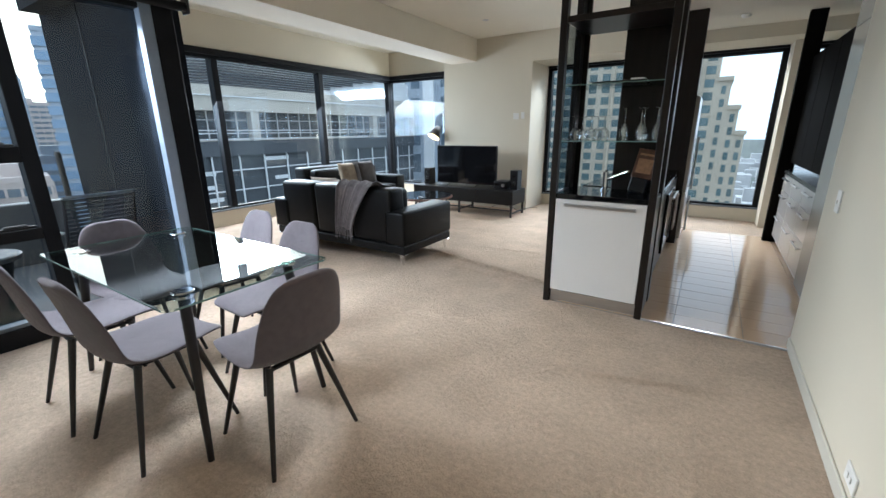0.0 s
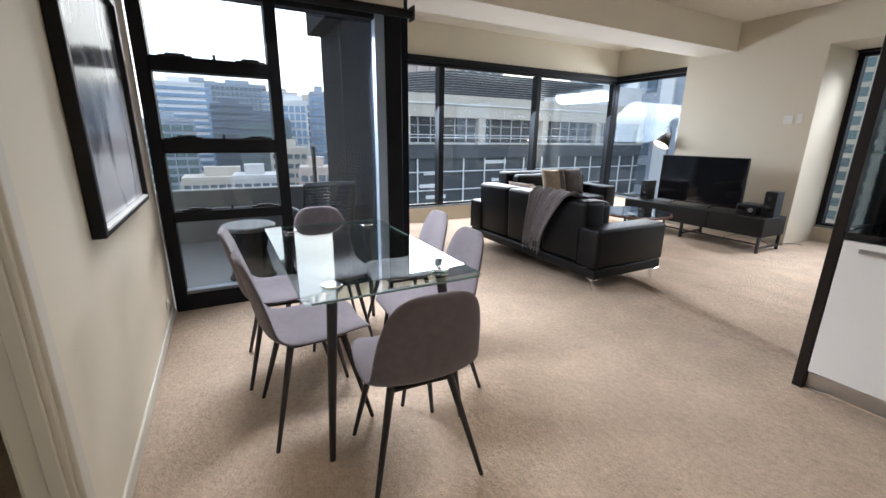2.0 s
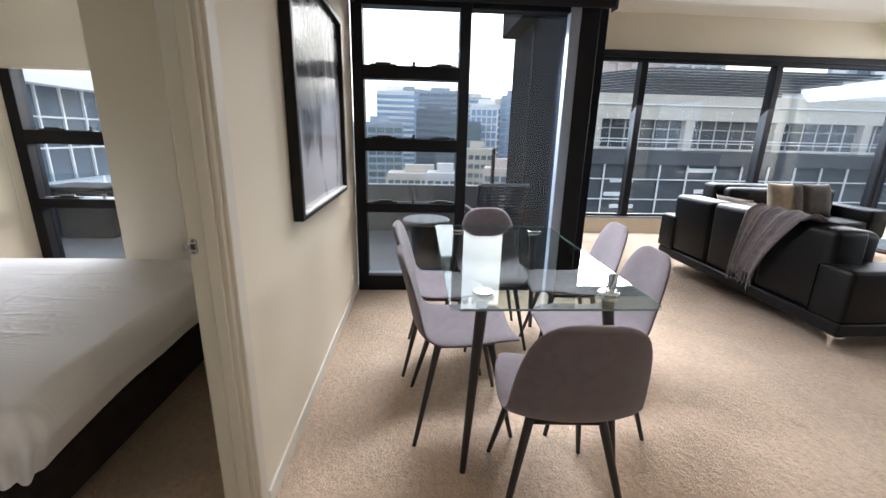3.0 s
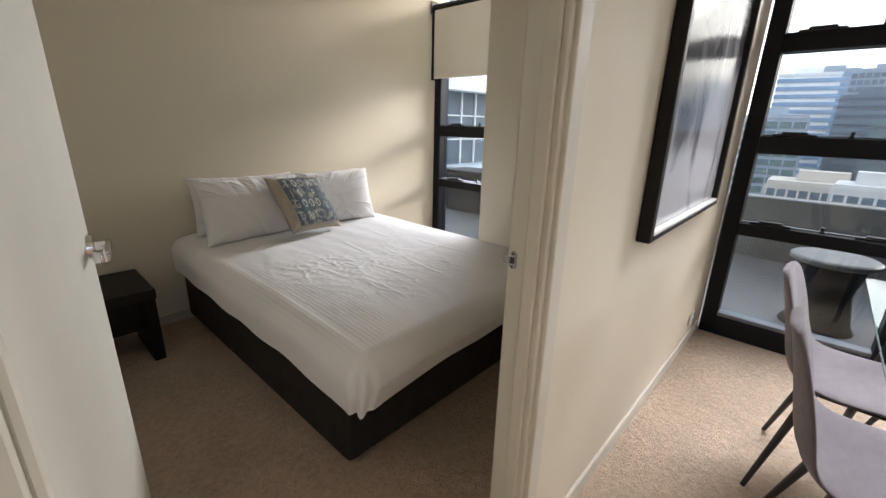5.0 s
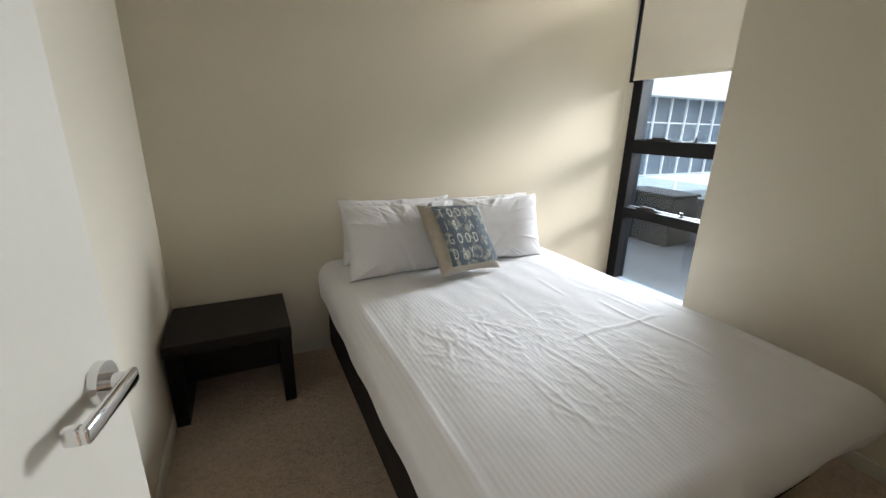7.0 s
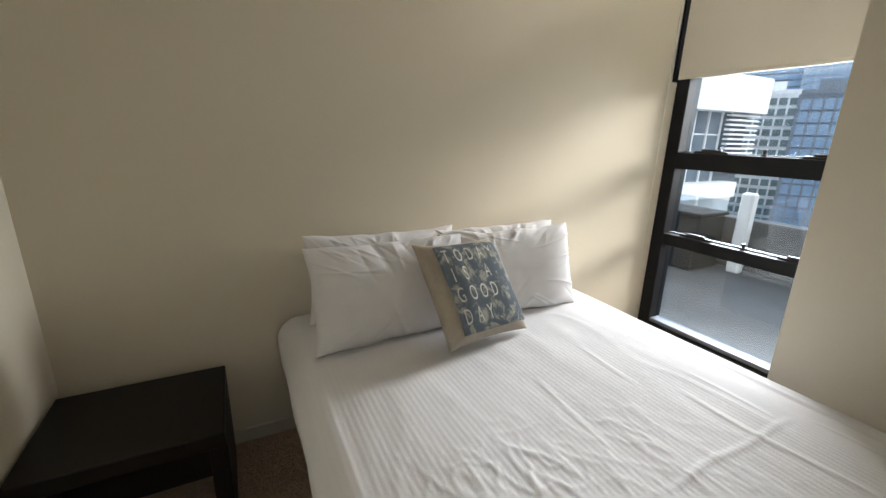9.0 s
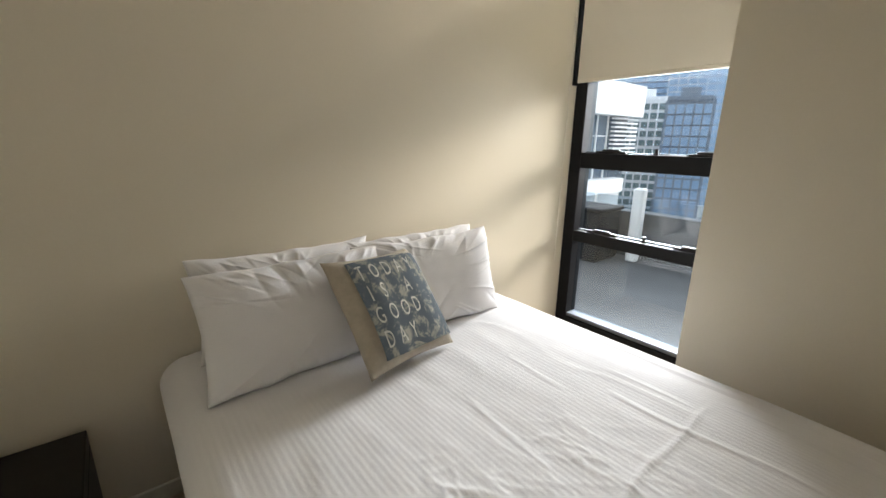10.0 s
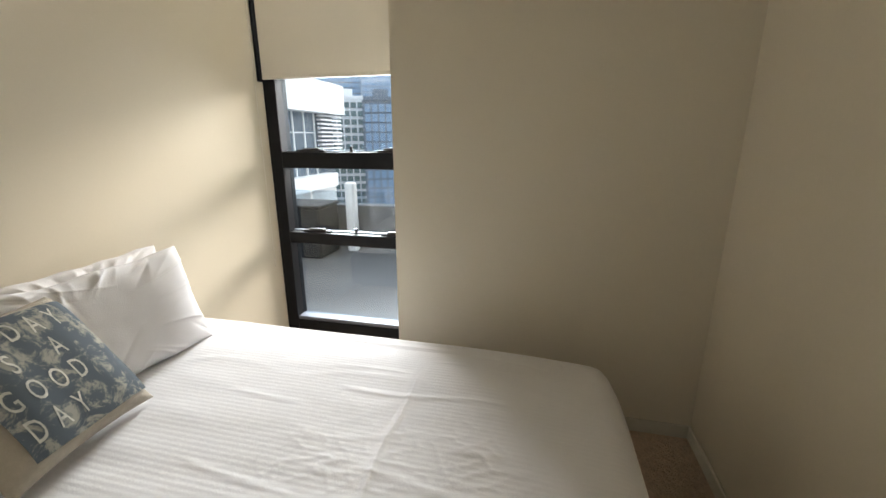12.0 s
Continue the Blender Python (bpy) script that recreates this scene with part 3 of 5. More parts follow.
def chair_shell():
    """One bent shell: seat, curve and back, facing local -y (front)."""
    pts = [(-0.235, 0.445), (-0.215, 0.462), (-0.15, 0.468), (-0.05, 0.462), (0.05, 0.456), (0.13, 0.462), (0.185, 0.485), (0.211, 0.53), (0.224, 0.60), (0.240, 0.68), (0.258, 0.755), (0.272, 0.81), (0.281, 0.838), (0.285, 0.847)]
    wid = [0.150, 0.182, 0.205, 0.222, 0.226, 0.222, 0.217, 0.213, 0.207, 0.196, 0.177, 0.150, 0.110, 0.07]
    rows = []
    nu = 14
    for (y, z), w in zip(pts, wid):
        rows.append((y, z, w))
    bm = bmesh.new()

    def side(off):
        vs = []
        for k, (y, z, w) in enumerate(rows):
            y0, z0, _ = rows[max(0, k - 1)]
            y1, z1, _ = rows[min(len(rows) - 1, k + 1)]
            t = Vector((0, y1 - y0, z1 - z0)).normalized()
            nrm = Vector((0, -t.z, t.y))
            line = []
            for j in range(nu + 1):
                u = 2 * j / nu - 1
                dish = (0.022 if k < 6 else 0.030 * max(0.0, min(1.0, (13 - k) / 5))) * u * u
                edge = 1 - abs(u) ** 6 * 0.75
                p = Vector((u * w, y, z)) + nrm * (dish + off * edge)
                line.append(bm.verts.new(p))
            vs.append(line)
        return vs

    a, b = side(0.016), side(-0.016)
    n = len(rows)
    for k in range(n - 1):
        for j in range(nu):
            bm.faces.new((a[k][j], a[k][j + 1], a[k + 1][j + 1], a[k + 1][j]))
            bm.faces.new((b[k][j], b[k + 1][j], b[k + 1][j + 1], b[k][j + 1]))
    for k in range(n - 1):
        for j in (0, nu):
            bm.faces.new((a[k][j], a[k + 1][j], b[k + 1][j], b[k][j]))
    for k in (0, n - 1):
        for j in range(nu):
            bm.faces.new((a[k][j], b[k][j], b[k][j + 1], a[k][j + 1]))
    bmesh.ops.recalc_face_normals(bm, faces=bm.faces[:])
    return bm


def dining_chair(m):
    c = thing("dining_chair", "mauve-grey fabric shell dining chair with black tapered legs", "chair", m, "chairs round the table")
    sh = part("shell", chair_shell(), M_FABRIC, c, smooth=True)
    mod = sh.modifiers.new("round", "SUBSURF")
    mod.levels = mod.render_levels = 1
    bm = bmesh.new()
    box(bm, -0.13, -0.14, 0.424, 0.13, -0.11, 0.436, 0.004)
    box(bm, -0.13, 0.10, 0.418, 0.13, 0.13, 0.430, 0.004)
    box(bm, -0.13, -0.11, 0.424, -0.10, 0.10, 0.434, 0.004)
    box(bm, 0.10, -0.11, 0.424, 0.13, 0.10, 0.434, 0.004)
    part("under_frame", bm, M_LEGBLACK, c)
    for sx in (-1, 1):
        for y0, y1, xf in ((-0.12, -0.222, 0.197), (0.115, 0.222, 0.224)):
            bm = bmesh.new()
            rod(bm, (sx * 0.12, y0, 0.435), (sx * xf, y1, 0.0), 0.016, 0.009, 14)
            shade_auto(part("leg", bm, M_LEGBLACK, c))
    return c


c0 = dining_chair(pose(-2.278, 0.740, 0, 0, 0, 182.3))
for x, y, a in ((-2.804, 0.69, 177), (-1.772, 1.038, -93), (-2.285, 1.36, -2), (-2.86, 1.46, -3), (-3.09, 1.03, 92)):
    copy_thing(c0, pose(x, y, 0, 0, 0, a))


# ---- soft shapes ----
def cushion_mesh(w, h, d, seed, n=22, wrinkle=0.012):
    """A stuffed cushion standing in local x, z, thick in y, with its base at z = 0."""
    bm = bmesh.new()

    def point(sgn):
        def f(u, v):
            a, b = 2 * u - 1, 2 * v - 1
            pin = 1 - 0.07 * (1 - a * a) * b * b - 0.0
            pin2 = 1 - 0.07 * (1 - b * b) * a * a
            x, z = a * w / 2 * pin2, b * h / 2 * pin
            prof = max(0.0, (1 - a ** 4) * (1 - b ** 4)) ** 0.55
            wr = noise.noise(Vector((x * 5 + seed, z * 5, seed * 3.1))) * wrinkle * 0.7 + noise.noise(Vector((x * 18 + seed, z * 5, 4.0))) * wrinkle * (0.3 if wrinkle < 0.02 else 0.1)
            if wrinkle > 0.02:
                q = abs(noise.noise(Vector((x * 9 + z * 7 + seed, z * 5 - x * 4, seed))))
                wr += sgn * (0.0015 * max(0.0, 0.12 - q) / 0.12 - 0.002)
                for cx, cz in ((-1.1, 1.15), (1.1, 1.15), (1.1, -1.2), (-1.1, -1.2)):
                    ang, far = math.atan2(b - cz, a - cx), math.hypot(b - cz, (a - cx) * 1.4)
                    wr += sgn * 0.010 * math.sin(ang * 21 + seed * 2 + 3 * far) * math.exp(-1.3 * far)
                wr += sgn * 0.0015 * max(0.0, 0.14 - abs(noise.noise(Vector((x * 16 + seed * 2, z * 6 + x * 6, 1.0))))) / 0.14
            return (x, sgn * (d / 2 * prof) + wr * prof, z + h / 2)
        return f

    grid(bm, point(-1), n, n)
    grid(bm, point(1), n, n)
    bmesh.ops.remove_doubles(bm, verts=bm.verts[:], dist=0.0008)
    return bm


# ---- bed ----
bed = thing("bed", "made double bed with white sheets on a charcoal base", "bed", pose(-2.325, -1.56, 0))
part("base", bx(-0.785, -0.985, 0.04, 0.765, 0.872, 0.33, 0.02, 3), M_BEDBASE, bed, "charcoal fabric bed base")
for sx in (-0.69, 0.69):
    for sy in (-0.9, -0.05, 0.77):
        bm = bmesh.new()
        rod(bm, (sx, sy, 0.0), (sx, sy, 0.06), 0.028, 0.042, 16)
        part("foot", bm, M_LEGBLACK, bed)
part("mattress", bx(-0.745, -0.985, 0.33, 0.745, 0.87, 0.57, 0.09, 3), M_SHEET, bed)


PULLS = ((-0.30, 0.10, 0.70, 0.0045), (-0.42, 0.02, 0.34, 0.003), (-0.20, -0.25, 0.05, 0.003), (0.10, -0.15, 0.22, 0.0035), (0.20, 0.30, 0.62, 0.004), (0.45, 0.10, 0.42, 0.003), (0.02, 0.30, 0.75, 0.003), (-0.52, 0.35, 0.72, 0.003), (0.36, 0.42, 0.80, 0.0035))


def cover():
    bm = bmesh.new()
    r, drop, topz = 0.10, 0.30, 0.602
    hx, y0, y1 = 0.81 - r, -0.985, 1.025 - r

    def f(u, v):
        px = (2 * u - 1) * (hx + drop)
        py = y0 + v * (y1 + drop - y0)
        ex = max(0.0, abs(px) - hx)
        ey = max(0.0, py - y1)
        e = math.hypot(ex, ey)
        cx = max(-hx, min(hx, px))
        cy = min(y1, py)
        sag = -0.022 * max(0.0, (cy - 0.35) / 0.55) ** 2
        sag -= 0.050 * max(0.0, min(1.0, (-cx - 0.38) / 0.32)) ** 2 + 0.020 * max(0.0, min(1.0, (cx - 0.45) / 0.26)) ** 2
        wob = noise.noise(Vector((px * 2.2, py * 2.2, 1.7))) * 0.005 + noise.noise(Vector((px * 13, py * 5, 0.3))) * 0.002
        fold = 0.0
        for kx, ya, yb, amp in PULLS:
            bend = kx + 0.05 * noise.noise(Vector((kx * 7, py * 2.5, 2.0)))
            end = max(0.0, min(1.0, (py - ya) / 0.08, (yb - py) / 0.08))
            fold += 0.7 * amp * end * math.exp(-((px - bend) / 0.010) ** 2)
        end = max(0.0, min(1.0, (px + 0.50) / 0.1, (0.14 - px) / 0.1))
        fold += 0.0035 * end * math.exp(-((py - 0.345 - 0.012 * noise.noise(Vector((px * 6, 0, 0)))) / 0.010) ** 2)
        near = math.exp(-(((px - 0.30) / 0.34) ** 2 + ((py - 0.34) / 0.36) ** 2)) + 0.6 * math.exp(-(((px + 0.05) / 0.22) ** 2 + ((py - 0.45) / 0.25) ** 2))
        ridge = 1 - min(1.0, abs(noise.noise(Vector((px * 20 + py * 6, py * 7 - px * 2, 7.7)))) * 4.0)
        ridge2 = 1 - min(1.0, abs(noise.noise(Vector((px * 15 - py * 8, py * 13 + px * 6, 2.2)))) * 5.0)
        rum = min(1.0, near) * (0.0050 * ridge * ridge + 0.0036 * ridge2 * ridge2) * (0.35 + 1.3 * max(0.0, noise.noise(Vector((px * 4.5, py * 3.5, 11.0)))))
        rum += 0.0025 * max(0.0, 0.10 - abs(noise.noise(Vector((px * 3.3 + 2, py * 2.1, 3.1))))) / 0.10 * (0.4 + 0.6 * noise.noise(Vector((px, py, 5.5))))
        if e <= 1e-9:
            return (cx, cy, topz + sag + wob + fold + rum)
        lim = drop - 0.02 - 0.04 * (1 if px < 0.2 else max(0.0, 1 - (px - 0.2) / 0.5)) * min(1.0, ey / 0.1 + (ex / 0.1 if px < 0 else 0.0)) + 0.012 * noise.noise(Vector((px * 3, py * 3, 9.0)))
        e2 = min(e, lim)
        dx, dy = (math.copysign(ex, px) / e, ey / e)
        if e2 < r * math.pi / 2:
            out, down = r * math.sin(e2 / r), r * (1 - math.cos(e2 / r))
        else:
            out, down = r, r + e2 - r * math.pi / 2
        tuck = 0.006 * math.sin(px * 17 + py * 15) * max(0.0, down - 0.1) / 0.25
        corner = 4 * dx * dx * dy * dy
        tuck += 0.022 * corner * math.sin(math.atan2(ey, ex + 1e-6) * 9) * min(1.0, down / 0.15)
        return (cx + dx * (out + tuck - 0.10 * max(0, down - 0.12)), cy + dy * (out + tuck - 0.36 * max(0, down - 0.11)), topz - down + sag + (wob + fold + rum) * max(0.25, 1 - e2 / r))

    grid(bm, f, 300, 330)
    bmesh.ops.remove_doubles(bm, verts=bm.verts[:], dist=0.0004)
    return bm


def rib_sheet():
    m = M_SHEET.copy()
    m.name = "ribbed_white_coverlet"
    n, l = m.node_tree.nodes, m.node_tree.links
    tc = n.new("ShaderNodeTexCoord")
    wv = n.new("ShaderNodeTexWave")
    wv.bands_direction = "X"
    wv.inputs["Scale"].default_value = 18.0
    wv.inputs["Distortion"].default_value = 0.35
    wv.inputs["Detail"].default_value = 1.5
    wv.inputs["Detail Scale"].default_value = 2.0
    l.new(tc.outputs["Object"], wv.inputs[0])
    bp = n.new("ShaderNodeBump")
    bp.inputs["Strength"].default_value = 0.055
    bp.inputs["Distance"].default_value = 0.006
    l.new(wv.outputs["Fac"], bp.inputs["Height"])
    l.new(n["Bump"].outputs[0], bp.inputs["Normal"])
    l.new(bp.outputs[0], n["Principled BSDF"].inputs["Normal"])
    return m


M_COVER = rib_sheet()
part("coverlet", cover(), M_COVER, bed, "white ribbed coverlet with creases", smooth=True)



def pillow_mesh(w, h, d, seed, n=140):
    """A soft pillow standing in local x, z with pulled corners, a wavy rim and pressed-in fold lines."""
    rng = random.Random(seed)
    folds = []
    for k in range(38):
        side = rng.random()
        a0, b0 = (rng.uniform(-1, 1), 1.0) if side < 0.5 else ((rng.choice((-1, 1)), rng.uniform(-1, 1)) if side < 0.85 else (rng.uniform(-1, 1), -1.0))
        tx, tz = rng.uniform(-0.45, 0.45), rng.uniform(-0.4, 0.3)
        ln = math.hypot(tx - a0, tz - b0)
        folds.append((a0, b0, (tx - a0) / ln, (tz - b0) / ln, rng.uniform(0.35, 1.0), rng.uniform(0.006, 0.012) * rng.choice((-1, 1, 1)), rng.uniform(0.018, 0.04), rng.uniform(-0.25, 0.25)))
    bm = bmesh.new()

    def point(sgn):
        def f(u, v):
            a, b = 2 * u - 1, 2 * v - 1
            x = a * w / 2 * (1 - 0.06 * (1 - b * b) * a * a)
            z = b * h / 2 * (1 - 0.05 * (1 - a * a) * b * b)
            z += 0.012 * noise.noise(Vector((x * 9, seed, 0.5 if b > 0 else 3.0))) * b * b
            prof = max(0.0, (1 - a ** 4) * (1 - b ** 4)) ** 0.5
            wr = 0.012 * noise.noise(Vector((x * 4.5 + seed, z * 4.5, sgn))) + 0.0015 * noise.noise(Vector((x * 14 + z * 9, z * 16 - x * 5, seed)))
            for a0, b0, da, db, ln, amp, wid, bend in folds:
                s = (a - a0) * da + (b - b0) * db
                if -0.05 < s < ln:
                    t = (a - a0) * db - (b - b0) * da - bend * s * s
                    if abs(t) < wid * 4:
                        wr += amp * math.exp(-abs(t) / wid) * (1 - s / ln)
            return (x, sgn * (d / 2 * prof + wr * min(1.0, prof * 1.6)), z + h / 2)
        return f

    grid(bm, point(-1), n, n)
    grid(bm, point(1), n, n)
    bmesh.ops.remove_doubles(bm, verts=bm.verts[:], dist=0.0006)
    return bm


for x, y, z, rx, rz, sd in ((-1.985, -2.42, 0.585, 8, 1, 11), (-2.565, -2.385, 0.575, 10, -2, 24)):
    p = part("pillow", pillow_mesh(0.70, 0.375, 0.13, sd), M_SHEET, None, smooth=True, m=pose(x, y, z, rx, 0, rz))
    tagged(p, "white cotton pillow leaning against the wall", "pillow", "pillows on the bed")
for x, y, z, rx, rz, sd in ((-1.955, -2.15, 0.59, 20, 2, 50), (-2.51, -2.17, 0.59, 19, -4, 62)):
    p = part("pillow", pillow_mesh(0.69, 0.395, 0.16, sd), M_SHEET, None, smooth=True, m=pose(x, y, z, rx, 0, rz))
    tagged(p, "crumpled white cotton pillow leaning on another", "pillow", "pillows on the bed")


def print_mat():
    m = bpy.data.materials.new("weathered_blue_print")
    m.use_nodes = True
    n, l = m.node_tree.nodes, m.node_tree.links
    b = n["Principled BSDF"]
    b.inputs["Roughness"].default_value = 0.95
    tc = n.new("ShaderNodeTexCoord")
    a = n.new("ShaderNodeTexNoise")
    a.inputs["Scale"].default_value = 17
    a.inputs["Detail"].default_value = 12
    a.inputs["Roughness"].default_value = 0.72
    a.inputs["Distortion"].default_value = 0.6
    l.new(tc.outputs["Object"], a.inputs[0])
    r = n.new("ShaderNodeValToRGB")
    r.color_ramp.elements[0].position, r.color_ramp.elements[0].color = 0.50, (0.078, 0.098, 0.114, 1)
    r.color_ramp.elements[1].position, r.color_ramp.elements[1].color = 0.585, (0.31, 0.30, 0.25, 1)
    l.new(a.outputs[0], r.inputs[0])
    l.new(r.outputs[0], b.inputs["Base Color"])
    return m


M_LINEN = mat("natural_linen", (0.46, 0.41, 0.33), 0.95, var=0.12, scale=40, bump=0.4, bump_scale=500)
M_LETTER = mat("cream_letter_print", (0.54, 0.525, 0.46), 0.9, var=0.4, scale=25)
CX, CY, CZ = Vector((0.970, 0.237, -0.048)), Vector((-0.150, 0.738, 0.616)), Vector((-0.031, -0.644, 0.765))
CM = Matrix.Translation((-2.219, -1.93, 0.632)) @ Matrix((CX, CY, CZ)).transposed().to_4x4()
CW, CH, CD = 0.41, 0.42, 0.11
cushion = tagged(part("cushion", cushion_mesh(CW, CH, CD, 3.3, 30, 0.010), M_LINEN, None, smooth=True, m=CM), "linen cushion with weathered blue lettered print", "cushion")


def cushion_front(x, z):
    a, b = max(-1, min(1, x / (CW / 2))), max(-1, min(1, (z - CH / 2) / (CH / 2)))
    prof = max(0.0, (1 - a ** 4) * (1 - b ** 4)) ** 0.55
    zc = z - CH / 2
    wr = noise.noise(Vector((x * 5 + 3.3, zc * 5, 3.3 * 3.1))) * 0.007 + noise.noise(Vector((x * 18 + 3.3, zc * 5, 4.0))) * 0.003
    return CD / 2 * prof + wr * prof + 0.0015


bm = bmesh.new()
grid(bm, lambda u, v: ((u - 0.5) * 0.335 - 0.022, cushion_front((u - 0.5) * 0.335 - 0.022, 0.035 + v * 0.35) + 0.0025, 0.035 + v * 0.35), 24, 24)
part("printed_panel", bm, print_mat(), cushion, "weathered blue-grey print", smooth=True)


def text_mesh(body, size, depth=0.0):
    cu = bpy.data.curves.new("text", "FONT")
    cu.body, cu.size, cu.extrude = body, size, depth
    cu.align_x = "CENTER"
    cu.resolution_u = 3
    ob = new("text_temp", cu)
    me = bpy.data.meshes.new_from_object(ob.evaluated_get(bpy.context.evaluated_depsgraph_get()))
    bpy.data.objects.remove(ob)
    return me


for word, z in (("TODAY", 0.308), ("ISA", 0.230), ("GOOD", 0.150), ("DAY", 0.068)):
    for k, letter in enumerate(word):
        slot = k + (1 if word == "ISA" and letter == "A" else 0)
        me = text_mesh(letter, 0.082)
        bm = bmesh.new()
        bm.from_mesh(me)
        bmesh.ops.triangulate(bm, faces=bm.faces[:])
        bmesh.ops.subdivide_edges(bm, edges=bm.edges[:], cuts=2, use_grid_fill=True)
        for v in bm.verts:
            x, zz = 0.108 - slot * 0.056 - v.co.x * 0.56, v.co.y + z
            v.co = (x, cushion_front(x, zz) + 0.0036, zz)
        part("letter", bm, M_LETTER, cushion, "cream block letter")


# ---- bedside table ----
ns = thing("bedside_table", "low black-stained wooden bedside table", "bedside table", pose(-1.04, -2.265, 0))
part("top", bx(-0.265, -0.235, 0.385, 0.265, 0.20, 0.44, 0.004, 2), M_BLACKWOOD, ns)
for sx in (-0.265, 0.21):
    part("side_panel", bx(sx, -0.235, 0, sx + 0.055, 0.155, 0.385, 0.003), M_BLACKWOOD, ns)
part("back_panel", bx(-0.21, -0.23, 0.05, 0.21, -0.21, 0.385, 0.002), M_BLACKWOOD, ns)
# Added block, reaching low to darken the shaded space under the top.
part("drawer_front", bx(-0.208, -0.2, 0.16, 0.208, 0.05, 0.382, 0.003), M_BLACKWOOD, ns)


# ---- sofas ----
def sofa(m, length, label, back_cushions):
    """A low leather sofa facing local +y, origin at the middle of its base."""
    s = thing("sofa", label, "sofa", m)
    L = length / 2
    part("plinth", bx(-L + 0.01, -0.46, 0.125, L - 0.01, 0.44, 0.215, 0.015, 3), M_LEATHER, s)
    for sx in (-1, 1):
        a, b = sorted((sx * L, sx * (L - 0.25)))
        shade_auto(part("armrest", bx(a, -0.47, 0.215, b, 0.45, 0.575, 0.03, 4), M_LEATHER, s))
        part("piping", bx(a + 0.012, -0.475, 0.225, a + 0.018, -0.466, 0.56), M_LEATHER, s)
    n = back_cushions
    w = (length - 0.34) / n
    for k in range(n):
        x0 = -L + 0.17 + k * w
        bm = bmesh.new()
        vs = box(bm, x0 + 0.003, -0.45, 0.215, x0 + w - 0.003, -0.20, 0.80, 0.045, 4)
        for v in bm.verts:
            v.co.y += (v.co.z - 0.215) * -0.03 + 0.012 * math.sin((v.co.x - x0) / w * math.pi)
        shade_auto(part("backrest", bm, M_LEATHER, s))
    w2 = (length - 0.5) / n
    for k in range(n):
        x0 = -L + 0.25 + k * w2
        shade_auto(part("seat_cushion", bx(x0 + 0.004, -0.2, 0.215, x0 + w2 - 0.004, 0.45, 0.43, 0.04, 4), M_LEATHER, s))
        shade_auto(part("back_cushion", bx(x0 + 0.01, -0.2, 0.43, x0 + w2 - 0.01, -0.02, 0.77, 0.06, 4), M_LEATHER, s))
    for sx in (-1, 1):
        for y in (-0.42, 0.40):
            bm = bmesh.new()
            x = sx * (L - 0.06)
            box(bm, x - 0.05, y - 0.03, 0.112, x + 0.05, y + 0.03, 0.125, 0.003)
            rod(bm, (x - sx * 0.02, y, 0.115), (x, y, 0.0), 0.022, 0.009, 12)
            shade_auto(part("leg", bm, M_CHROME, s, "chrome sofa leg"))
    return s


sofa(pose(-3.815, 3.71, 0), 2.08, "black leather three-seat sofa with chrome legs", 3)
sofa(pose(-5.62, 5.35, 0, 0, 0, -90), 2.0, "black leather two-seat sofa by the window", 2)

M_STRIPE = mat("taupe_plaid_fabric", (0.26, 0.21, 0.15), 0.95, var=0.25, scale=14, bump=0.3, bump_scale=300)
M_STRIPE2 = mat("dark_brown_fabric", (0.05, 0.042, 0.038), 0.95, var=0.3, scale=20, bump=0.3, bump_scale=300)
M_PALECUSH = mat("pale_pink_beige_fabric", (0.55, 0.47, 0.43), 0.95, var=0.2, scale=25, bump=0.3, bump_scale=300)
for x, y, rz, mm, lab in ((-5.36, 5.15, -90, M_STRIPE, "taupe plaid cushion on the sofa"), (-5.38, 5.58, -85, M_STRIPE2, "dark brown cushion leaning on the sofa back")):
    c = part("cushion", cushion_mesh(0.46, 0.44, 0.14, 8.1, 18), mm, None, smooth=True, m=pose(x, y, 0.44, 14, 0, rz))
    tagged(c, lab, "cushion")
    if mm is M_STRIPE:
        bm = bmesh.new()
        for a, b in ((-0.20, -0.07),):
            grid(bm, lambda u, v, a=a, b=b: (a + u * (b - a), 0.0745 * max(0.0, (1 - ((a + u * (b - a)) / 0.23) ** 4) * (1 - (2 * (0.02 + 0.96 * v) - 1) ** 4)) ** 0.55 + 0.006, 0.012 + v * 0.416), 6, 16)
        part("dark_stripe", bm, M_STRIPE2, c, "dark brown woven stripe", smooth=True)
for x, y, rx, rz in ((-4.36, 3.78, 24, 8), (-4.08, 3.80, 28, -12)):
    c = part("cushion", cushion_mesh(0.42, 0.42, 0.13, 4.4, 18), M_PALECUSH, None, smooth=True, m=pose(x, y, 0.44, rx, 0, rz))
    tagged(c, "pale pink-beige cushion on the sofa seat", "cushion", "pale cushions on the sofa")

# throw over the sofa back
throw = thing("throw_blanket", "fringed grey wool throw bunched over the sofa back", "throw blanket", pose(-3.50, 3.245, 0.0))
bm = bmesh.new()


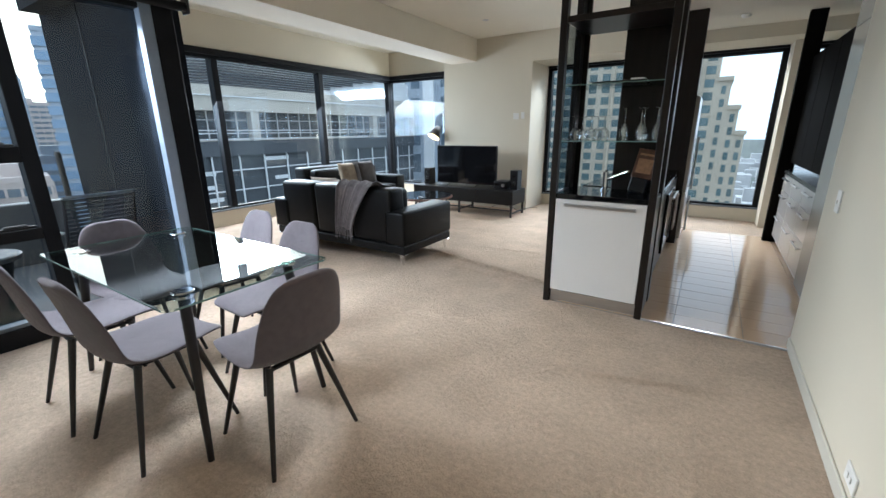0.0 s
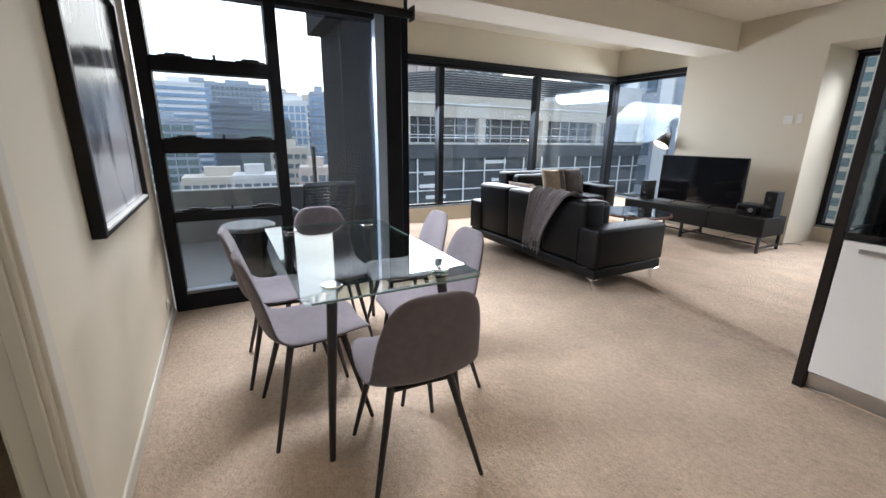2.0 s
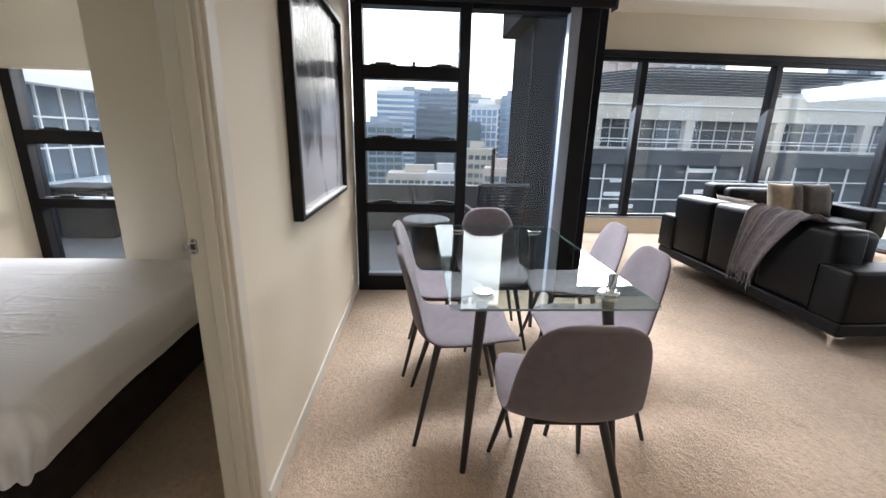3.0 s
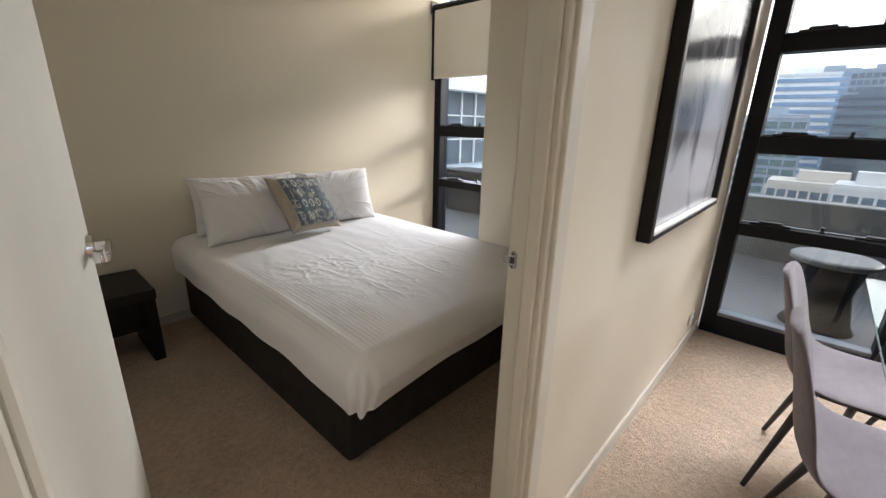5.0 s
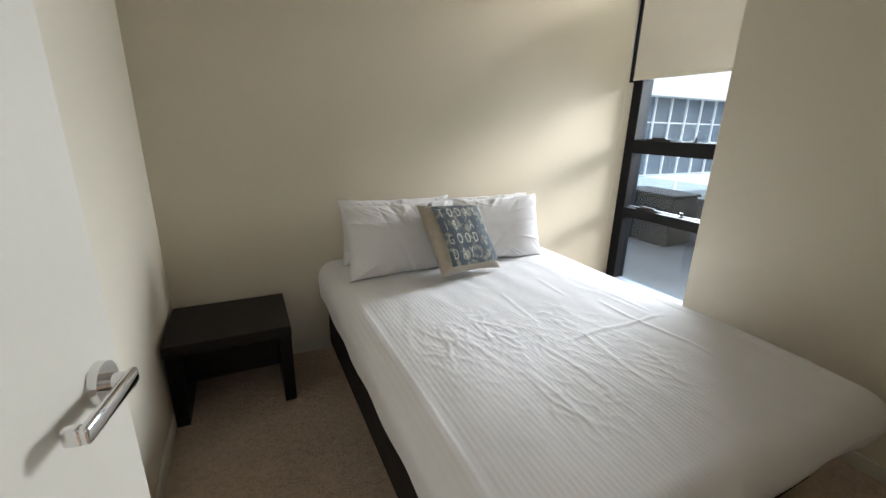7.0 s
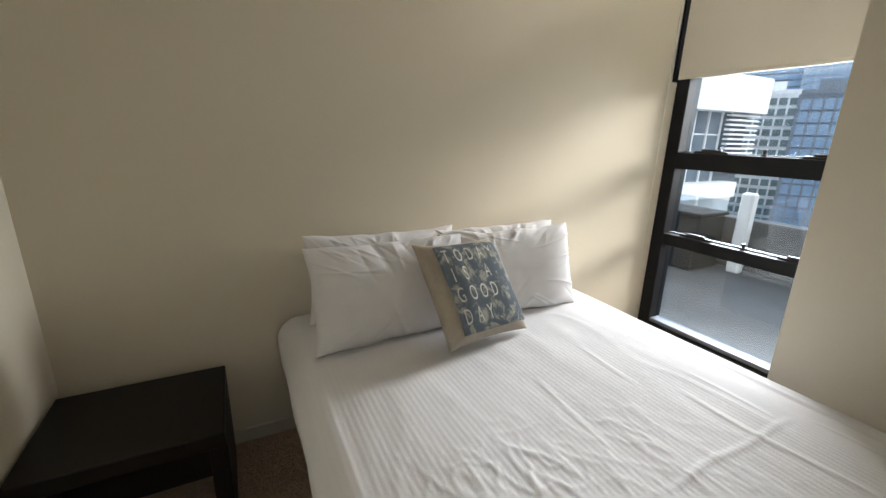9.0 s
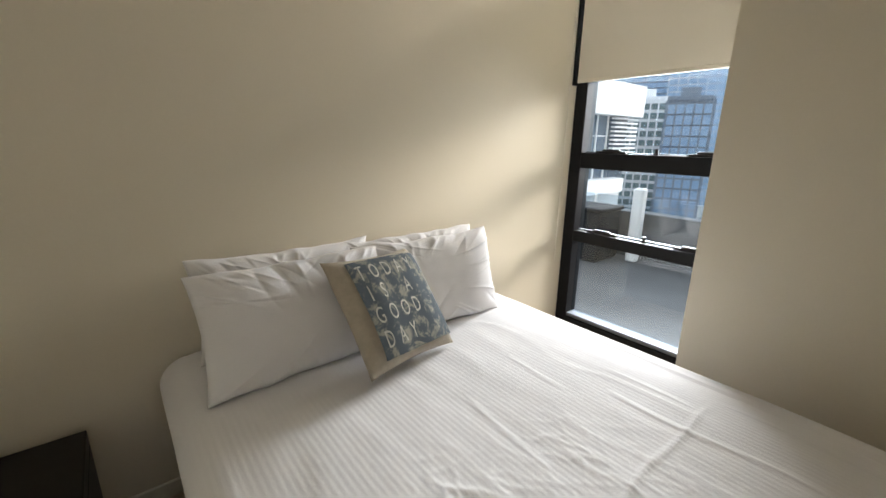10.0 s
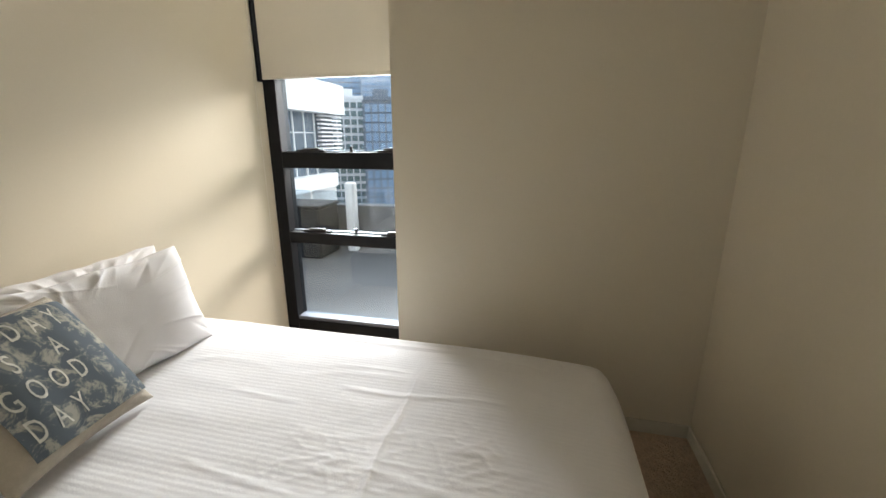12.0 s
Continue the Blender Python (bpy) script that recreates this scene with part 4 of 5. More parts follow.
def drape(u, v):
    """Gathered folds: narrow at the fringe, spread over the top of the back and down to the seat."""
    s = v * 1.05
    fold = 0.020 * math.sin(u * 23 + 1.5 * s) + 0.011 * math.sin(u * 41 + 1)
    low = -0.215 + 0.265 * u
    top = -0.150 + 0.50 * u
    if s < 0.50:
        q = (s / 0.50) ** 1.6
        return (low + (top - low) * q + 0.3 * fold, -0.045 - abs(fold) * (1.35 - s), 0.325 + s * 0.97 + 0.03 * math.sin(u * 4) * (1 - q) + 0.02 * u * q)
    t = (s - 0.50) / 0.55
    return (top + 0.05 * t + 0.3 * fold, -0.045 + t * 0.34, 0.815 + 0.035 * math.sin(min(1.0, t * 2.2) * 3.1) + abs(fold) * 0.9 - 0.05 * t * t)


grid(bm, drape, 40, 36)
cloth = part("cloth", bm, M_THROW, throw, smooth=True)
sol = cloth.modifiers.new("thick", "SOLIDIFY")
sol.thickness = 0.008
for k in range(26):
    u = (k + 0.5) / 26
    bm = bmesh.new()
    p = Vector(drape(u, 0.0))
    q = p + Vector((0.012 * math.sin(k * 2.3), -0.004, -0.10 - 0.02 * math.sin(k * 1.7)))
    rod(bm, p, (p + q) / 2 + Vector((0.006 * math.cos(k), 0, 0)), 0.005, 0.0045, 5)
    rod(bm, (p + q) / 2 + Vector((0.006 * math.cos(k), 0, 0)), q, 0.0045, 0.003, 5)
    part("tassel", bm, M_THROW, throw)

# ---- coffee table ----
M_REDWOOD = mat("reddish_timber", (0.14, 0.055, 0.035), 0.3, var=0.3, scale=6, stretch=(1, 8, 1))
ct = thing("coffee_table", "round glass-topped coffee table with reddish timber rim", "coffee table", pose(-3.95, 5.25, 0))
bm = bmesh.new()
lathe(bm, [(0.43, 0.375), (0.45, 0.38), (0.45, 0.40), (0.43, 0.405)], 48)
part("rim", bm, M_REDWOOD, ct, smooth=False)
bm = bmesh.new()
lathe(bm, [(0.427, 0.4055), (0.427, 0.412)], 48)
part("tabletop", bm, M_SCREEN, ct, "dark glass top")
for k in range(4):
    a = math.radians(45 + 90 * k)
    bm = bmesh.new()
    rod(bm, (0.36 * math.cos(a), 0.36 * math.sin(a), 0.38), (0.38 * math.cos(a), 0.38 * math.sin(a), 0), 0.016, 0.012)
    part("leg", bm, M_LEGBLACK, ct)
rc = tagged(part("remote_control", bx(-0.025, -0.08, 0, 0.025, 0.08, 0.016, 0.005, 2), M_TVBODY, None, m=pose(-3.80, 4.98, 0.412, 0, 0, 60)), "black remote control on the coffee table", "remote control")

# ---- television wall ----
unit = thing("tv_unit", "long black low television unit on an open metal frame", "tv unit", pose(-3.80, 6.36, 0))
part("body", bx(-0.98, -0.25, 0.20, 0.98, 0.27, 0.43, 0.004, 2), M_BLACKWOOD, unit)
for k in range(3):
    part("drawer_front", bx(-0.975 + k * 0.652, -0.262, 0.207, -0.975 + k * 0.652 + 0.646, -0.25, 0.424, 0.003), M_BLACKWOOD, unit)
for x in (-0.95, -0.02, 0.95):
    for y in (-0.235, 0.25):
        part("leg", bx(x - 0.016, y - 0.016, 0, x + 0.016, y + 0.016, 0.20, 0.002), M_LEGBLACK, unit)
    part("cross_bar", bx(x - 0.012, -0.219, 0.05, x + 0.012, 0.234, 0.074, 0.002), M_LEGBLACK, unit)
for y in (-0.235,):
    for a, b in ((-0.934, -0.036), (-0.004, 0.934)):
        part("rail", bx(a, y - 0.01, 0.10, b, y + 0.01, 0.122, 0.002), M_LEGBLACK, unit)

tv = thing("television", "black flat-screen television switched off on the unit", "television", pose(-3.84, 6.40, 0.43))
part("cabinet", bx(-0.59, -0.02, 0.035, 0.59, 0.03, 0.69, 0.006, 2), M_TVBODY, tv)
part("screen", bx(-0.58, -0.024, 0.05, 0.58, -0.0205, 0.68), M_SCREEN, tv, "glossy dark screen")
for sx in (-0.28, 0.28):
    bm = bmesh.new()
    rod(bm, (sx, 0, 0.045), (sx - 0.05, -0.11, 0.006), 0.008)
    rod(bm, (sx, 0, 0.045), (sx - 0.05, 0.11, 0.006), 0.008)
    part("stand", bm, M_TVBODY, tv)


def speaker(m, h, label):
    s = thing("loudspeaker", label, "loudspeaker", m, "loudspeakers on the television unit")
    part("cabinet", bx(-0.065, -0.09, 0, 0.065, 0.09, h, 0.006, 2), M_TVBODY, s)
    for z, r in ((h * 0.32, 0.045), (h * 0.72, 0.026)):
        bm = bmesh.new()
        lathe(bm, [(r, 0), (r, 0.006), (r * 0.8, 0.004), (r * 0.35, -0.001), (r * 0.3, 0.006), (0.002, 0.009)], 24, pose(0, -0.09, z, 90, 0, 0))
        part("driver", bm, M_SCREEN, s, smooth=True)
    return s


speaker(pose(-4.60, 6.38, 0.43), 0.29, "small black loudspeaker at the window end")
speaker(pose(-2.90, 6.40, 0.43), 0.31, "small black loudspeaker at the kitchen end")
st = thing("stereo_unit", "compact black stereo beside the loudspeaker", "stereo", pose(-3.12, 6.40, 0.43))
part("body", bx(-0.12, -0.13, 0, 0.12, 0.13, 0.13, 0.012, 3), M_TVBODY, st)
bm = bmesh.new()
rod(bm, (0.05, -0.13, 0.065), (0.05, -0.145, 0.065), 0.028, 0.026, 24)
part("volume_knob", bm, M_STEEL, st, "round silver knob")
part("display", bx(-0.10, -0.133, 0.06, -0.01, -0.130, 0.10), M_SCREEN, st)
bm = bmesh.new()
for k in range(18):
    a, b = k / 18, (k + 1) / 18
    f = lambda q: (-3.5 + q * 0.9, 6.62 + 0.03 * math.sin(q * 14), 0.02 + 0.09 * abs(math.sin(q * 5)))
    rod(bm, f(a), f(b), 0.004, n=6)
tagged(part("power_cable", bm, M_LEGBLACK, None), "black cables lying under the television unit", "cable")

lamp = thing("floor_lamp", "lit floor lamp with a dark grey tilted shade", "floor lamp", pose(-4.72, 6.78, 0))
bm = bmesh.new()
lathe(bm, [(0.12, 0), (0.12, 0.012), (0.02, 0.02), (0.012, 0.03)], 32)
part("base", bm, M_LEGBLACK, lamp)
bm = bmesh.new()
rod(bm, (0, 0, 0.02), (0.10, 0, 1.42), 0.008, n=12)
arc = [(0.10, 0, 1.42), (0.09, 0, 1.50), (0.05, 0, 1.54), (0.0, 0, 1.53), (-0.04, 0, 1.49)]
for a, b in zip(arc, arc[1:]):
    rod(bm, a, b, 0.006, n=10)
part("stem", bm, M_LEGBLACK, lamp)
M_SHADE = mat("dark_grey_lamp_shade", (0.05, 0.045, 0.045), 0.5, var=0.15, scale=20)
bm = bmesh.new()
rings = lathe(bm, [(0.055, 0.22), (0.125, 0.0), (0.122, 0.0), (0.052, 0.215)], 36, pose(-0.045, -0.01, 1.255, -32, 10, 0))
shade = part("shade", bm, M_SHADE, lamp, smooth=True)
bm = bmesh.new()
lathe(bm, [(0.0505, 0.212), (0.1205, 0.001), (0.1185, 0.001), (0.0485, 0.209)], 36, pose(-0.045, -0.01, 1.255, -32, 10, 0))
part("lining", bm, M_CEIL, shade, "pale inner face of the shade lit by the bulb", smooth=True)
bm = bmesh.new()
lathe(bm, [(0.01, 0.06), (0.03, 0.04), (0.034, 0.01), (0.02, -0.02), (0.004, -0.03)], 20, pose(-0.045, 0.02, 1.34, -32, 10, 0))
part("bulb", bm, glow("warm_bulb", (1.0, 0.78, 0.45), 25.0), lamp, "glowing warm bulb", smooth=True)
bulb = bpy.data.lights.new("lamp_bulb", "POINT")
bulb.energy, bulb.color, bulb.shadow_soft_size = 5, (1.0, 0.75, 0.42), 0.03
new("lamp_bulb", bulb).location = (-4.77, 6.765, 1.285)

# ---- ceiling fittings ----
M_LED = glow("downlight_led", (1.0, 0.9, 0.72), 6.0)
# The last fitting, in the hall, is added and out of view.
for x, y, z in ((-3.23, 5.85, CEIL), (-1.25, 1.05, CEIL), (-0.2, 0.2, CEIL)):
    d = thing("downlight", "small round recessed ceiling downlight, hall one added", "downlight", pose(x, y, z), "ceiling downlights")
    bm = bmesh.new()
    lathe(bm, [(0.045, -0.004), (0.045, 0.0), (0.03, 0.0), (0.03, -0.004)], 28)
    part("rim", bm, M_STEEL, d)
    bm = bmesh.new()
    lathe(bm, [(0.03, -0.0035), (0.03, -0.002)], 24)
    part("lens", bm, M_LED, d)
sd = thing("smoke_detector", "small white ceiling smoke detector", "smoke detector", pose(-0.14, 6.24, 2.6))
bm = bmesh.new()
lathe(bm, [(0.05, 0), (0.05, -0.015), (0.035, -0.03), (0.01, -0.033)], 28)
part("housing", bm, M_PLASTIC, sd, smooth=True)

# ---- bar unit ----
bar = thing("bar_unit", "tall dark open bar unit with white cupboard and glass shelves", "bar unit", pose(-1.27, 3.18, 0))
BW, BD, BH = 0.75, 0.50, 2.876
for x0, x1 in ((0.0, 0.048), (BW - 0.048, BW)):
    part("post", bx(x0, 0, 0, x1, 0.06, BH, 0.003), M_DARKWOOD, bar)
    part("post", bx(x0, BD - 0.12, 0, x1, BD, BH, 0.003), M_DARKWOOD, bar)
    part("side_panel", bx(x0 + 0.008, 0.06, 0.0, x1 - 0.008, BD - 0.12, 0.90, 0.002), M_DARKWOOD, bar)
    part("side_glass", bx(x0 + 0.02, 0.06, 0.90, x1 - 0.02, BD - 0.12, 2.10), M_GLASS, bar)
part("carcass", bx(0.05, 0.03, 0.10, BW - 0.05, BD - 0.01, 0.865, 0.002), M_DARKWOOD, bar)
part("kickboard", bx(0.05, 0.035, 0.0, BW - 0.05, 0.05, 0.10, 0.002), M_STEEL, bar, "brushed steel kickboard")
dr = part("cupboard_door", bx(0.052, 0.004, 0.112, BW - 0.052, 0.028, 0.858, 0.003, 2), M_WHITEGLOSS, bar, "white gloss cupboard door")
part("handle", bx(0.12, -0.014, 0.805, BW - 0.12, 0.004, 0.828, 0.004, 2), M_STEEL, dr, "flat brushed steel handle")
part("worktop", bx(0.05, 0.0, 0.866, BW - 0.05, BD, 0.90, 0.003), M_SCREEN, bar, "black glossy worktop")
part("back_panel", bx(0.36, BD - 0.03, 0.90, BW - 0.05, BD - 0.008, BH - 0.05, 0.002), M_DARKWOOD, bar)
part("back_panel", bx(0.05, BD - 0.03, 0.90, 0.09, BD - 0.008, BH - 0.05, 0.002), M_DARKWOOD, bar)
part("top_rail", bx(0.05, 0.0, 2.085, BW - 0.05, BD, 2.125, 0.003), M_DARKWOOD, bar)
part("upper_panel", bx(0.36, BD - 0.034, 2.13, BW - 0.05, BD - 0.031, BH - 0.05), M_DARKWOOD, bar)
for z in (1.285, 1.675):
    sh = part("glass_shelf", bx(0.05, 0.04, z, BW - 0.05, BD - 0.04, z + 0.008), M_TABLEGLASS, bar)
    part("shelf_edge", bx(0.05, 0.0385, z + 0.0005, BW - 0.05, 0.0399, z + 0.0075), M_GLASSEDGE, sh)


def wine_glass(m, h, r, label, group):
    """Stands on its rim, foot up."""
    g = thing("wine_glass", label, "wine glass", m, group)
    bm = bmesh.new()
    n = 20
    prof = [(r * 0.82, 0.0), (r, h * 0.18), (r * 0.96, h * 0.32), (r * 0.55, h * 0.48), (0.006, h * 0.54), (0.0045, h * 0.75), (0.006, h * 0.96), (r * 0.85, h * 0.992), (r * 0.87, h)]
    lathe(bm, prof, n)
    bm.faces.ensure_lookup_table()
    bmesh.ops.delete(bm, geom=[f for f in bm.faces if len(f.verts) == n and f.calc_center_median().z < 0.01], context="FACES_ONLY")
    part("bowl", bm, M_DRINKGLASS, g, smooth=True)
    return g


M_DRINKGLASS = glass_mat("thin_drinking_glass", (0.93, 0.95, 0.95), 0.02, 0.22)
for x, y, h, r in ((-0.815, 3.40, 0.225, 0.030), (-0.705, 3.40, 0.225, 0.032), (-0.70, 3.50, 0.225, 0.031), (-0.60, 3.40, 0.225, 0.030)):
    wine_glass(pose(x, y, 1.2935), h, r, "upturned clear champagne flute on the glass shelf", "flutes on the bar shelf")
for x, y in ((-1.16, 3.38), (-1.14, 3.50), (-1.05, 3.40), (-1.03, 3.52), (-0.955, 3.40)):
    wine_glass(pose(x, y, 1.2935), 0.175, 0.042, "upturned clear wine glass on the glass shelf", "wine glasses on the bar shelf")
tray = thing("tray", "flat black tray on the upper glass shelf", "tray", pose(-0.86, 3.42, 1.683))
part("body", bx(-0.19, -0.12, 0, 0.17, 0.12, 0.018, 0.006, 2), M_TVBODY, tray)
part("napkin", bx(0.06, -0.06, 0.0182, 0.15, 0.05, 0.034, 0.004), M_PLASTIC, tray, "white folded paper")
M_BOOK = mat("brown_printed_cover", (0.10, 0.038, 0.02), 0.35, var=0.5, scale=22)
M_BOOK2 = mat("tan_printed_plate", (0.30, 0.15, 0.075), 0.35, var=0.3, scale=40)
bk = thing("recipe_book", "brown covered recipe book standing on the bar worktop", "book", pose(-0.70, 3.52, 0.90, -14, 8, -6))
part("cover", bx(-0.075, 0, 0.11, 0.075, 0.018, 0.335, 0.002), M_BOOK, bk)
part("plate_print", bx(-0.055, -0.002, 0.15, 0.055, 0.0, 0.26, 0.001), M_BOOK2, bk, "printed plate of food")
part("title_bar", bx(-0.055, -0.002, 0.285, 0.055, 0.0, 0.30), M_BOOK2, bk)
part("easel", bx(-0.06, -0.03, 0.0, 0.06, 0.05, 0.11, 0.004), M_TVBODY, bk)
tap = thing("bar_tap", "chrome single-lever mixer tap on the bar worktop", "tap", pose(-0.93, 3.50, 0.90))
bm = bmesh.new()
rod(bm, (0, 0, 0), (0, 0, 0.01), 0.03, 0.03, 24)
rod(bm, (0, 0, 0.01), (0, 0, 0.15), 0.021, 0.019, 20)
shade_auto(part("body", bm, M_CHROME, tap))
bm = bmesh.new()
rod(bm, (0, 0, 0.085), (0.17, -0.04, 0.165), 0.012, 0.011, 16)
shade_auto(part("spout", bm, M_CHROME, tap))
part("lever", bx(-0.012, -0.085, 0.152, 0.012, 0.02, 0.164, 0.004, 2), M_CHROME, tap)

# ---- kitchen ----
bm = bmesh.new()
box(bm, -0.95, 3.30, 2.6, 1.25, 6.9, 2.876)
setting("ceiling_kitchen", bm, M_CEIL, "lowered off-white kitchen ceiling", "ceiling")


def fridge():
    f = thing("refrigerator", "stainless steel two-door refrigerator beside a dark panel", "refrigerator", pose(-0.80, 6.12, 0))
    part("body", bx(-0.34, -0.34, 0.05, 0.30, 0.34, 1.74, 0.006), M_FRAME, f)
    for z0, z1 in ((0.06, 0.62), (0.63, 1.73)):
        d = part("door", bx(0.302, -0.338, z0, 0.36, 0.338, z1, 0.012, 3), M_STEEL, f, "brushed steel door")
        a, b = (z0 + 0.1, z1 - 0.03) if z0 < 0.1 else (z0 + 0.04, z1 - 0.45)
        bm = bmesh.new()
        rod(bm, (0.40, -0.29, a), (0.40, -0.29, b), 0.011, n=12)
        rod(bm, (0.36, -0.29, a + 0.03), (0.40, -0.29, a + 0.03), 0.008, n=8)
        rod(bm, (0.36, -0.29, b - 0.03), (0.40, -0.29, b - 0.03), 0.008, n=8)
        part("handle", bm, M_STEEL, d, "steel bar handle")
    part("foot_grille", bx(-0.3, -0.3, 0.0, 0.28, 0.3, 0.05), M_LEGBLACK, f)
    return f


fridge()
pn = tagged(part("tall_panel", bx(-1.15, 5.68, 0, -0.48, 5.76, 2.598, 0.003), M_DARKWOOD), "tall dark veneer panel beside the refrigerator", "panel")
lb = thing("kitchen_cabinet", "dark kitchen base cabinet with built-in oven", "kitchen cabinet", pose(-0.85, 4.7, 0))
part("body", bx(-0.30, -0.93, 0.1, 0.30, 0.97, 0.86, 0.003), M_DARKWOOD, lb)
part("kickboard", bx(-0.28, -0.93, 0, 0.26, 0.97, 0.1), M_STEEL, lb)
od = part("oven_door", bx(0.301, -0.3, 0.2, 0.325, 0.3, 0.78, 0.004), M_SCREEN, lb, "black glass oven door")
bm = bmesh.new()
rod(bm, (0.36, -0.27, 0.74), (0.36, 0.27, 0.74), 0.01, n=12)
for y in (-0.25, 0.25):
    rod(bm, (0.325, y, 0.74), (0.36, y, 0.74), 0.008, n=8)
part("handle", bm, M_STEEL, od, "steel oven handle")
tagged(part("worktop", bx(-1.17, 3.77, 0.86, -0.53, 5.67, 0.90, 0.003), M_SCREEN), "black stone kitchen worktop", "worktop")
bm = bmesh.new()
grid(bm, lambda u, v: (-0.474 + 0.008 * math.sin(v * 14) + (0.0 if u > 0.5 else 0.0), 4.55 + v * 0.26, 0.748 - abs(u - 0.08) * 0.36 + 0.01 * math.sin(v * 9)), 14, 18)
M_TOWEL = mat("checked_tea_towel", (0.42, 0.36, 0.34), 0.95, var=0.5, scale=26)
tw = tagged(part("tea_towel", bm, M_TOWEL, smooth=True), "pale checked tea towel hanging on the oven handle", "tea towel")
so = tw.modifiers.new("thick", "SOLIDIFY")
so.thickness = 0.006

# right-hand run
rp = tagged(part("tall_panel", bx(0.44, 6.38, 0, 0.59, 6.48, 2.598, 0.003), M_KDARK), "tall dark veneer end panel by the kitchen window", "panel")
tagged(part("end_panel", bx(0.601, 6.40, 0.0, 1.12, 6.46, 0.9, 0.003), M_WHITEGLOSS), "white gloss end panel of the kitchen run", "panel")
for k in range(3):
    y0 = 4.42 + k * 0.65
    cb = thing("kitchen_cabinet", "white gloss kitchen drawer unit with steel handles", "kitchen cabinet", pose(0.52, y0, 0), "white kitchen drawer units")
    part("body", bx(0.02, 0.002, 0.1, 0.60, 0.646, 0.86, 0.002), M_WHITEGLOSS, cb)
    part("kickboard", bx(0.05, 0.002, 0.0, 0.07, 0.646, 0.1), M_STEEL, cb)
    for z0, z1 in ((0.105, 0.40), (0.405, 0.66), (0.665, 0.855)):
        d = part("drawer_front", bx(0.0, 0.004, z0, 0.02, 0.644, z1, 0.002), M_WHITEGLOSS, cb)
        bm = bmesh.new()
        rod(bm, (-0.03, 0.16, z1 - 0.045), (-0.03, 0.49, z1 - 0.045), 0.007, n=10)
        for y in (0.18, 0.47):
            rod(bm, (-0.03, y, z1 - 0.045), (0.0, y, z1 - 0.045), 0.005, n=8)
        part("handle", bm, M_STEEL, d, "steel bar handle")
tagged(part("worktop", bx(0.50, 4.40, 0.86, 1.14, 6.37, 0.90, 0.003), M_STONETOP), "black stone worktop of the kitchen run", "worktop")
tagged(part("splashback", bx(1.14, 4.40, 0.90, 1.16, 6.37, 1.50), M_KDARK), "black glass splashback behind the worktop", "splashback")
oc = thing("wall_cabinet", "dark veneer wall cabinet above the worktop", "wall cabinet", pose(0.56, 4.42, 0.98))
part("body", bx(0.0, 0, 0, 0.58, 1.94, 1.14, 0.003), M_KDARK, oc)
for k in range(3):
    part("door", bx(-0.018, 0.004 + k * 0.646, 0.002, 0.0, 0.64 + k * 0.646, 1.138, 0.002), M_KDARK, oc)
M_PANTRY = mat("pale_grey_gloss_laminate", (0.40, 0.38, 0.345), 0.10, spec=0.3, var=0.03, scale=3)
pa = thing("pantry_cupboard", "tall pale grey gloss pantry cupboard", "pantry cupboard", pose(0.49, 3.28, 0))
part("body", bx(0.02, 0.0, 0.1, 0.66, 1.10, 2.05, 0.003), M_PANTRY, pa)
part("upper_panel", bx(0.0, 0.0, 2.052, 0.66, 1.10, 2.59, 0.003), M_PANTRY, pa)
for a, b in ((0.003, 0.548), (0.552, 1.097)):
    part("door", bx(0.0, a, 0.1, 0.02, b, 2.05, 0.002), M_PANTRY, pa)
part("kickboard", bx(0.05, 0, 0, 0.66, 1.1, 0.1), M_STEEL, pa)

# kitchen tiles
kf = setting("floor_kitchen", bx(-1.2, 3.20, 0.0, 1.25, 6.62, 0.006), M_GROUT, "kitchen tile bed with dark joints", "floor")
TW, TH = 0.42, 0.2
edge_strip = part("edge_strip", bx(-0.54, 3.185, 0.0, 0.40, 3.20, 0.014, 0.002), M_STEEL, kf, "thin metal carpet trim")
bm = bmesh.new()
box(bm, 0.002, 0.002, 0.0, TW - 0.002, TH - 0.002, 0.006, 0.0012)
tile_me = mesh_of(bm, "tile", M_TILE)
for i in range(6):
    for j in range(17):
        x0 = -1.15 + i * TW
        if x0 + TW > 1.25:
            continue
        t = new("tile", tile_me)
        t.parent = kf
        t.location = (x0, 3.205 + j * TH, 0.006 + random.uniform(0, 0.0006))


# ---- balcony ----
bm = bmesh.new()
box(bm, -6.9, -8.0, -0.25, -4.08, 1.74, -0.05)
setting("balcony_floor", bm, M_CONCRETE, "grey concrete balcony slab", "balcony floor")
bm = bmesh.new()
box(bm, -6.75, -8.0, -0.05, -6.55, -1.2, 0.53, 0.01)
box(bm, -6.75, -1.2, -0.05, -6.55, 1.74, 0.635, 0.01)
setting("balcony_parapet", bm, M_CONCRETE, "grey concrete balcony parapet", "parapet")
gr = thing("balcony_glass", "clear glass balustrade above the parapet", "balustrade", pose(-6.65, -8.0, 0.53))
for k in range(5):
    part("pane", bx(-0.006, 0.02 + k * 1.36, 0.0, 0.006, 1.34 + k * 1.36, 0.17), M_GLASS, gr).visible_shadow = False
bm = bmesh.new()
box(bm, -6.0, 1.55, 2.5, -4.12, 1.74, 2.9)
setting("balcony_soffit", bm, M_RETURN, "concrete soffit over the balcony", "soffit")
part("panel_joint", bx(-5.25, 1.74, -0.05, -5.235, 1.7495, 2.62), M_LEGBLACK, bpy.data.objects["wall_return"])

